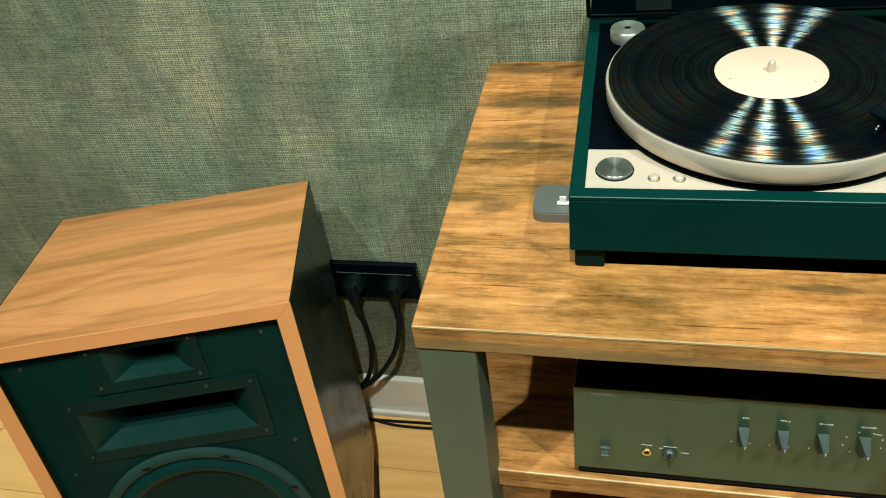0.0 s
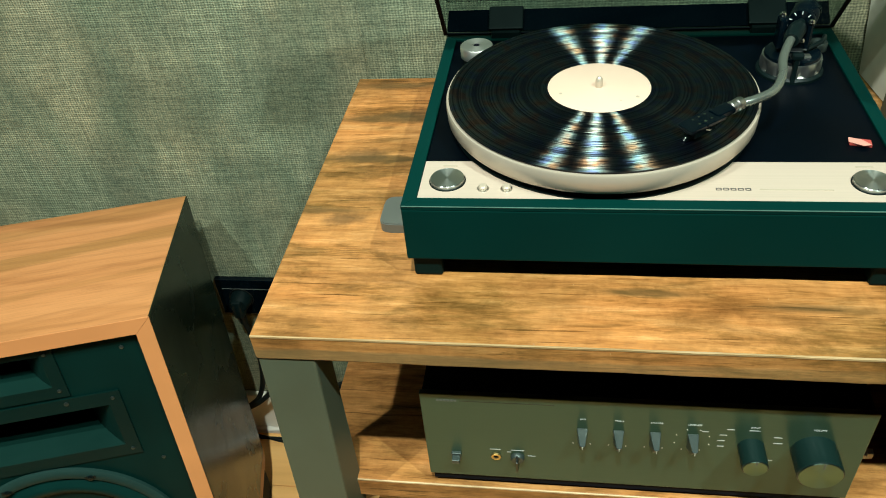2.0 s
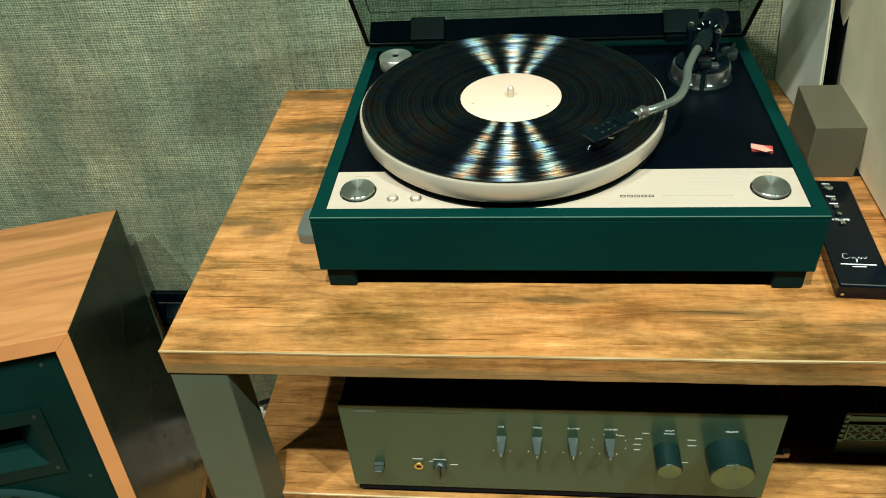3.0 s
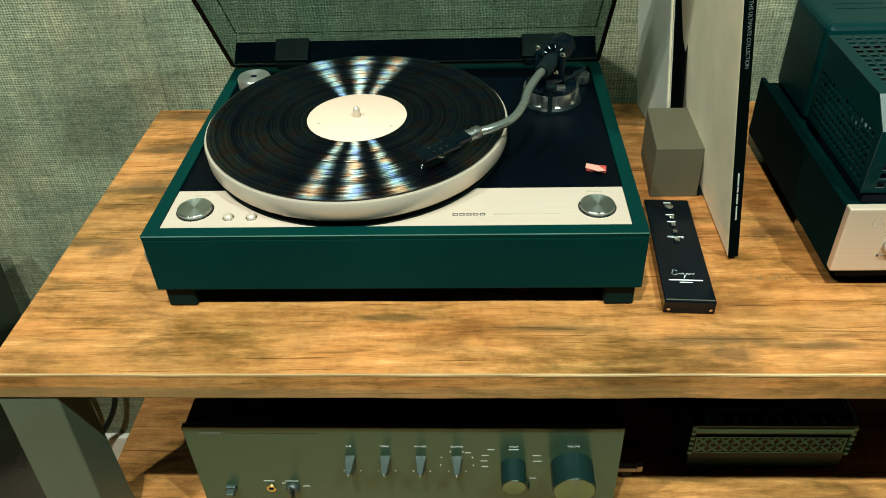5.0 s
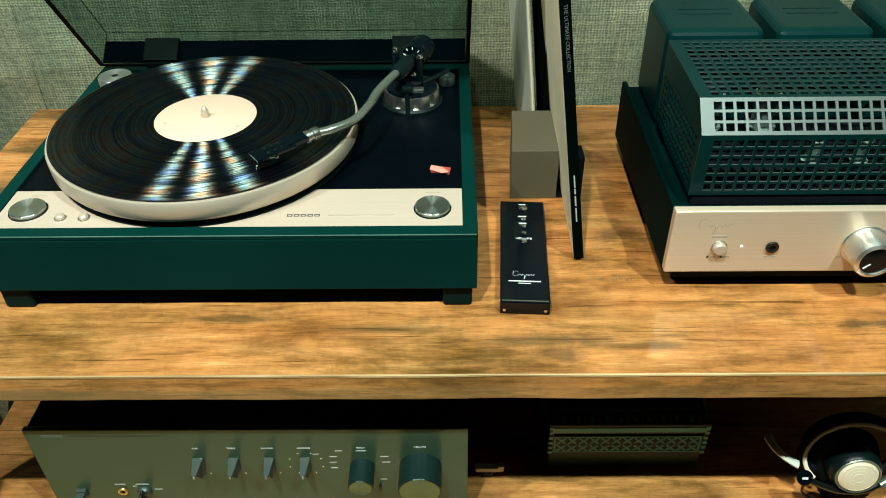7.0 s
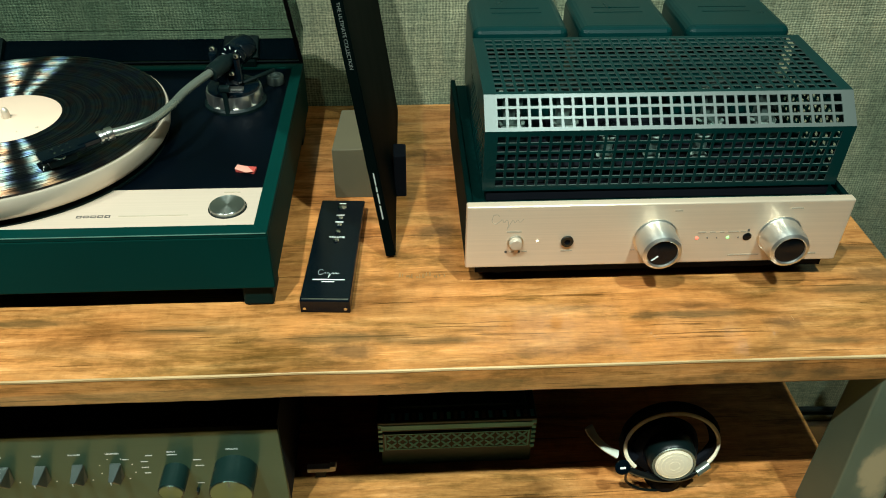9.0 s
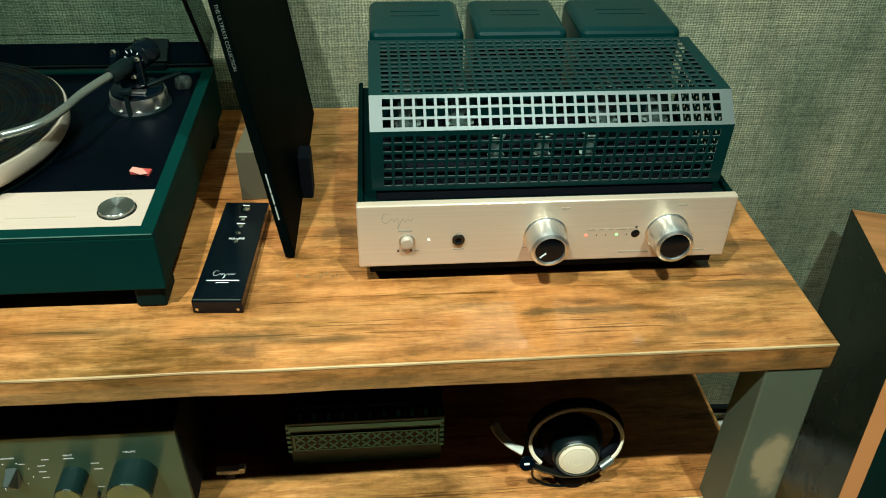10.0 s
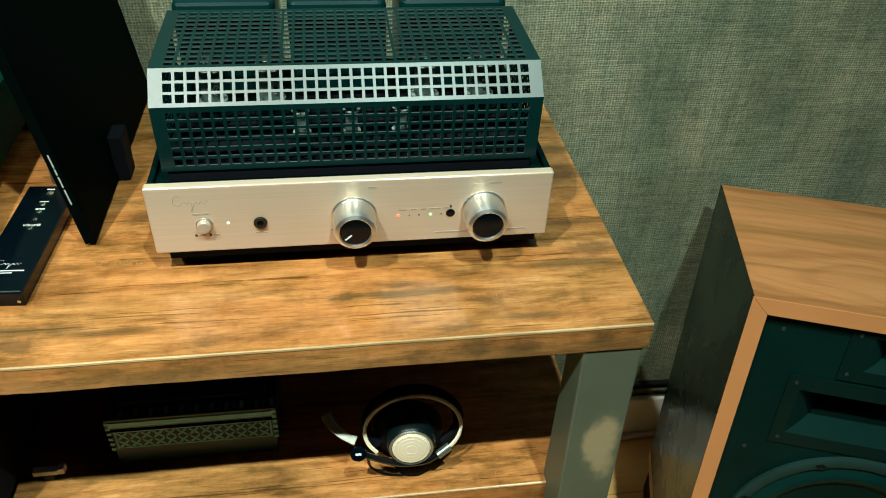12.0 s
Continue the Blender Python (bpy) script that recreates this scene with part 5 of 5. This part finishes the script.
part("headband_rim", tube([(x, y - 0.004, z) for x, y, z in ring], 0.0018, 8, 1.3), CREAM_PLASTIC, phones, "cream rim of the headband", True)
part("headband_pad", tube([(x * 0.97, y + 0.006, z) for x, y, z in ring], 0.0050, 8, 1.3), BLACK_MATT, phones, "black headband padding", True)
part("cushion", lathe([(0.018, 0), (0.030, -0.004), (0.038, 0.002), (0.036, 0.012), (0.026, 0.016), (0.018, 0.010), (0.018, 0)], 36, pose(0.0, 0.033, 0.050, 81, 0, -4)), BLACK_MATT, phones, "", True)
crescent = tube([(-0.088, 0.022, 0.080), (-0.083, 0.014, 0.071), (-0.073, 0.006, 0.064), (-0.058, 0.000, 0.060)], 0.0066, 10, 0.55)
for v in crescent.verts:
    taper = max(0.0, min(1.0, (-0.062 - v.co.x) / 0.026))
    v.co.z += taper * 0.35 * (0.083 - v.co.z)
part("slider_arm", crescent, PAPER_GREY, phones, "cream slider arm", True).location.y = 0.010
badge = part("slider_badge", lathe([(0, 0), (0.0085, 0), (0.0085, 0.0016), (0.007, 0.0022), (0, 0.0022)], 24, pose(-0.056, -0.005, 0.058, 64, 0, 0)), GLOSS_BLACK, phones, "round black badge", True)
part("badge_mark", moved(box(-0.003, 0.003, -0.0012, 0.0012, 0.0022, 0.0026), pose(-0.056, -0.005, 0.058, 64, 0, 0)), INK_WHITE, badge)
part("yoke", tube([(-0.052, 0.000, 0.050), (-0.032, -0.002, 0.040), (-0.010, -0.004, 0.033), (0.018, -0.004, 0.035), (0.040, 0.004, 0.046)], 0.0036, 8), DARK_METAL, phones, "", True)
part("yoke_end", tube([(0.028, -0.004, 0.042), (0.042, 0.002, 0.048)], 0.0048, 10), ARM_METAL, phones, "", True)
part("base_pad", lathe([(0, 0), (0.020, 0), (0.022, 0.004), (0.021, 0.016), (0.016, 0.020), (0, 0.020)], 36, pose(0.004, 0.022, 0.0)), BLACK_MATT, phones, "", True)
part("lead", tube([(-0.046, 0.004, 0.036), (-0.042, 0.008, 0.014), (-0.026, 0.006, 0.0030), (-0.006, 0.004, 0.0020), (0.016, 0.010, 0.0020), (0.036, 0.060, 0.0020)], 0.0015, 8), BLACK, phones, "black lead", True)

plugbit = thing("cable_clip", "small white plastic clip lying on the lower shelf", "clip", m=pose(0.6030, 0.0900, SHELF, 0, 0, 0))
part("body", box(-0.0165, 0.0090, -0.004, 0.004, 0.010, 0.0165, 0.0008), WHITE_PLASTIC, plugbit)
part("flap", prism(((0.0092, -0.004), (0.0155, -0.0035), (0.0165, 0.004), (0.0092, 0.004)), 0.0105, 0.0190, 0.0006), WHITE_PLASTIC, plugbit)
part("stem", box(-0.0080, 0.0040, -0.0035, 0.0035, 0.0, 0.0098, 0.001), BLACK, plugbit)


# ---- loudspeakers ----
def build_speaker(m):
    """A horn loudspeaker; local origin at the middle of the front top edge, y to the back."""
    sp = thing("loudspeaker", "walnut horn loudspeaker tilted back on its plinth, grille removed", "loudspeaker", "pair of loudspeakers", m)
    w, d, h, t, rec = 0.197, 0.343, 0.560, 0.021, 0.011
    part("cabinet_top", prism(((-w + 0.0016, 0.0012), (w - 0.0016, 0.0012), (w - 0.0016, d), (-w + 0.0016, d)), -t, 0, 0.0004), WALNUT, sp, "walnut veneered top with figured grain")
    flip = Matrix(((1, 0, 0, 0), (0, 0, 1, 0), (0, 1, 0, 0), (0, 0, 0, 1)))
    for s in (-1, 1):
        x0, x1 = sorted((s * w, s * (w - t)))
        part("cabinet_side", join(box(*sorted((s * (w - 0.0016), s * (w - t))), 0.0012, d, -h + t, -t - 0.0002), box(*sorted((s * w, s * (w - 0.0015))), 0.0012, d, -h + t, -0.0003, 0.0004)), WALNUT_SHADED, sp, "walnut side panel with its shade in the colour")
        part("side_edge", moved(prism(((s * w, -0.0004), (s * w, -h), (s * (w - t), -h + t), (s * (w - t), -t - 0.0004)), -0.0004, 0.0010, 0.0003), flip), WALNUT_EDGE, sp, "orange-brown mitred front edge")
    part("top_edge", moved(prism(((-w, 0.0), (w, 0.0), (w - t, -t), (-w + t, -t)), -0.0004, 0.0010, 0.0003), flip), WALNUT_EDGE, sp, "orange-brown mitred front edge")
    part("cabinet_bottom", box(-w, w, 0.0012, d, -h, -h + t, 0.0008), WALNUT, sp)
    part("cabinet_back", box(-w + t, w - t, d - 0.012, d - 0.002, -h + t, -t), BLACK_MATT, sp)
    # baffle with openings for the horns: strips round them
    tw, mid = (-0.0490, 0.0550, -0.0820, -0.0345), (-0.1100, 0.1110, -0.1900, -0.1230)
    bw, zt, zb = w - t, -t, -h + t
    base = part("baffle", holed(-bw, bw, zb, zt, (tw, mid), rec, rec + 0.018), TEAL_DARK, sp, "black-green satin baffle")

    def horn(name, hole, plate, throat, deep, label):
        x0, x1, z0, z1 = hole
        p0, p1, q0, q1 = plate
        y = rec - 0.0022
        ring = holed(p0, p1, q0, q1, (hole,), y, rec)
        rim = [e for e in ring.edges if len(e.link_faces) == 2 and e.calc_face_angle() > 1.0 and all(v.co.y < y + 0.0005 for v in e.verts)]
        # bevel faces take the paler slot, a painted edge highlight
        for f in bmesh.ops.bevel(ring, geom=rim, offset=0.0011, segments=1, profile=0.5, affect="EDGES")["faces"]:
            f.material_index = 1
        ob = part(name, ring, HORN_PLATE, sp, label)
        ob.data.materials.append(EDGE_LIGHT)
        bm = bmesh.new()
        n, loops = 9, []
        cx, cz = (x0 + x1) / 2, (z0 + z1) / 2
        for i in range(n):
            u = i / (n - 1)
            s = (1 - u) ** 1.7
            hx, hz = throat[0] + ((x1 - x0) / 2 - throat[0]) * s, throat[1] + ((z1 - z0) / 2 - throat[1]) * (1 - u) ** 1.3
            yy = y + deep * u
            loops.append([bm.verts.new((cx + sx * hx, yy, cz + sz * hz)) for sx, sz in ((-1, -1), (1, -1), (1, 1), (-1, 1))])
        for a, b in zip(loops, loops[1:]):
            for k in range(4):
                bm.faces.new((a[k], a[(k + 1) % 4], b[(k + 1) % 4], b[k]))
        bm.faces.new(loops[-1])
        bmesh.ops.recalc_face_normals(bm, faces=bm.faces)
        bmesh.ops.reverse_faces(bm, faces=bm.faces)
        part("horn_flare", bm, HORN_PLASTIC, ob, "flared black horn throat")
        for sx in (p0 + 0.010, p1 - 0.010):
            for sz in (q0 + 0.010, q1 - 0.010):
                part("horn_screw", lathe([(0, 0), (0.0025, 0), (0.0023, 0.0012), (0.0012, 0.0016), (0, 0.0012)], 12, pose(sx, y, sz, 90)), SCREW_METAL, ob, "", True)
        return ob

    horn("tweeter_horn", tw, (-0.0750, 0.0710, -0.0985, -0.0225), (0.012, 0.010), 0.055, "small black tweeter horn")
    horn("midrange_horn", mid, (-0.1260, 0.1280, -0.2080, -0.1030), (0.045, 0.010), 0.100, "wide black midrange horn")
    part("plate_screw", lathe([(0, 0), (0.003, 0), (0.003, 0.0012), (0, 0.0016)], 12, pose(0.062, rec - 0.002, -0.110, 90)), SCREW_METAL, base, "", True)
    for sx in (-0.1500, 0.1500):
        for sz in (-0.0420, -0.2240, -0.4900):
            part("baffle_screw", lathe([(0, 0), (0.0027, 0), (0.0025, 0.0012), (0.0012, 0.0016), (0, 0.0010)], 12, pose(sx, rec, sz, 90)), SCREW_METAL, base, "", True)
    wz, R = -0.3600, 0.1500
    woofer = part("woofer", lathe([(R, 0.0), (R, 0.0050), (R - 0.003, 0.0065), (R - 0.013, 0.0065), (R - 0.015, 0.0050), (R - 0.015, 0.0)], 96, pose(0, rec, wz, 90)), GASKET, sp, "large black woofer with a rubber surround", True)
    part("surround", lathe([(R - 0.0152, 0.002), (R - 0.020, 0.003), (R - 0.026, 0.0070), (R - 0.032, 0.0082), (R - 0.038, 0.0060), (R - 0.042, 0.001)], 96, pose(0, rec, wz, 90)), CONE_PAPER, woofer, "", True)
    part("cone", lathe([(R - 0.042, 0.001), (R - 0.060, -0.006), (0.062, -0.018), (0.050, -0.021)], 96, pose(0, rec, wz, 90)), CONE_PAPER, woofer, "dark paper cone", True)
    part("dust_cap", lathe([(0.050, -0.021), (0.047, -0.011), (0.036, 0.000), (0.019, 0.006), (0, 0.008)], 64, pose(0, rec, wz, 90)), DUST_CAP, woofer, "domed dust cap", True)
    for i in range(8):
        a = radians(22.5 + 45 * i)
        part("woofer_screw", join(lathe([(0, 0.0062), (0.0042, 0.0062), (0.0040, 0.0080), (0.0015, 0.0086), (0, 0.0078)], 12, pose(0.1395 * math.sin(a), rec, wz + 0.1395 * math.cos(a), 90)), box(0.1395 * math.sin(a) - 0.007, 0.1395 * math.sin(a) + 0.007, rec - 0.0070, rec - 0.0062, wz + 0.1395 * math.cos(a) - 0.0025, wz + 0.1395 * math.cos(a) + 0.0025)), BLACK, woofer, "", True)
    return sp


def speaker_pose(corner, side, yaw, tilt):
    turn = Matrix.Translation(corner) @ pose(0, 0, 0, tilt, 0, yaw)
    return turn @ Matrix.Translation((-side * 0.197, 0, 0))


def riser(sp, m, yaw):
    """The wedge under a tilted cabinet, down to the floor."""
    w, d, h = 0.190, 0.335, 0.5602
    bm = bmesh.new()
    top = [m @ Vector(p) for p in ((-w, 0.006, -h), (w, 0.006, -h), (w, d, -h), (-w, d, -h))]
    hi = [bm.verts.new(m.inverted() @ p) for p in top]
    lo = [bm.verts.new(m.inverted() @ Vector((p.x, p.y, 0.0))) for p in top]
    for i in range(4):
        j = (i + 1) % 4
        bm.faces.new((lo[i], lo[j], hi[j], hi[i]))
    bm.faces.new(hi), bm.faces.new(lo[::-1])
    bmesh.ops.recalc_face_normals(bm, faces=bm.faces)
    part("riser", bm, BLACK_MATT, sp, "black wedge plinth")


SPEAKER_L = speaker_pose((-0.2020, 0.1350, 0.6910), 1, 17.0, -10.0)
SPEAKER_R = speaker_pose((1.3950, 0.1480, 0.6940), -1, -20.0, -10.0)
sp_l = build_speaker(SPEAKER_L)
riser(sp_l, SPEAKER_L, 17.0)
sp_r = copy_thing(sp_l, SPEAKER_R)


# ---- wall sockets and cables ----
socket = thing("wall_socket", "black glass double wall socket with two plugs", "socket", m=pose(-0.2470, WALL_Y, 0.3830))
frame_part = part("faceplate", box(-0.0810, 0.0810, -0.0110, 0.0, -0.0410, 0.0410, 0.0015), GLOSS_BLACK, socket, "glossy black faceplate")
part("top_bevel", box(-0.0700, 0.0700, -0.0118, -0.0110, 0.0200, 0.0208), GREY_ALU, socket)
for sx in (-0.0385, 0.0385):
    part("socket_well", lathe([(0.0205, 0), (0.0225, 0.0), (0.0225, 0.0012), (0.0205, 0.0012), (0.0205, 0)], 36, pose(sx, -0.0110, -0.002, 90)), DARK_METAL, frame_part, "", True)


def mains_plug(x, way):
    """A moulded angled plug in the socket and its round lead, running down behind the speaker."""
    p = thing("mains_lead", "black moulded mains plug with a round black lead", "cable", "mains leads", pose(x, WALL_Y - 0.011, 0.381))
    part("plug", join(lathe([(0, 0), (0.0195, 0), (0.0190, 0.010), (0.0150, 0.022), (0, 0.024)], 28, pose(0, 0, 0, 90)), box(-0.0085, 0.0085, -0.030, -0.004, -0.024, 0.014, 0.003)), BLACK, p, "", True)
    part("strain_relief", tube([(0, -0.018, -0.020), (0, -0.018, -0.042)], 0.0072, 10), BLACK, p, "", True)
    part("lead", tube([(0, -0.018, -0.036)] + way, 0.0050, 10), RUBBER, p, "", True)


mains_plug(-0.2855, [(0.006, -0.020, -0.080), (0.008, -0.022, -0.150), (-0.006, -0.026, -0.220), (-0.034, -0.030, -0.262), (-0.100, -0.030, -0.300), (-0.20, -0.02, -0.368)])
mains_plug(-0.2085, [(-0.002, -0.022, -0.080), (-0.020, -0.026, -0.150), (-0.058, -0.030, -0.215), (-0.102, -0.034, -0.258), (-0.170, -0.034, -0.300), (-0.26, -0.02, -0.368)])


def floor_lead(name, label, pts, r):
    p = thing(name, label, "cable", "", pose(*pts[0]))
    o = Vector(pts[0])
    part("lead", tube([Vector(q) - o for q in pts], r, 8), RUBBER, p, "", True)


floor_lead("speaker_cable", "thin black speaker cable on the floor along the skirting", [(-0.44, 0.440, 0.004), (-0.36, 0.462, 0.004), (-0.26, 0.466, 0.004), (-0.12, 0.470, 0.004), (0.10, 0.475, 0.004)], 0.0030)
floor_lead("speaker_cable", "thin black speaker cable on the floor along the skirting", [(-0.44, 0.452, 0.0035), (-0.36, 0.472, 0.0035), (-0.26, 0.456, 0.0035), (-0.12, 0.458, 0.0035), (0.10, 0.465, 0.0035)], 0.0028)
floor_lead("speaker_cable", "black speaker cable hanging from the bench to the loudspeaker", [(1.08, 0.470, 0.545), (1.12, 0.465, 0.40), (1.20, 0.462, 0.262), (1.32, 0.462, 0.205), (1.46, 0.468, 0.186), (1.60, 0.455, 0.196)], 0.0048)
floor_lead("speaker_cable", "black speaker cable hanging from the bench to the loudspeaker", [(1.06, 0.475, 0.545), (1.10, 0.475, 0.38), (1.20, 0.474, 0.235), (1.32, 0.474, 0.178), (1.46, 0.476, 0.165), (1.60, 0.465, 0.178)], 0.0042)
floor_lead("power_lead", "black lead lying in a curve on the floor", [(-1.10, 0.16, 0.004), (-0.92, 0.10, 0.004), (-0.78, 0.06, 0.004), (-0.66, 0.06, 0.004), (-0.58, 0.10, 0.004)], 0.0045)
for k, (px, pz) in enumerate(((0.055, 0.66), (0.085, 0.655), (0.105, 0.66))):
    floor_lead("hanging_lead", "black lead hanging behind the bench", [(px, 0.470, SHELF + 0.22), (px - 0.010, 0.474, 0.50), (px - 0.060 - 0.01 * k, 0.480, 0.30), (px - 0.130, 0.482, 0.200), (px - 0.240, 0.478, 0.150)], 0.0050)


# ---- floor boards ----
floor_ob = bpy.data.objects["floor"]
BWID, BLEN = 0.142, 1.22
bm = box(0, BLEN - 0.0012, 0, BWID - 0.0012, -0.0139, 0.0, 0.0010, 1)
board_mesh = bpy.data.meshes.new("board")
bm.to_mesh(board_mesh), bm.free()
board_mesh.materials.append(BOARD)
for r in range(24):
    for c in range(5):
        ob = new("board", board_mesh)
        ob.location = (-2.38 + c * BLEN, WALL_Y - 0.002 - (r + 1) * BWID, 0)
        ob.parent = floor_ob
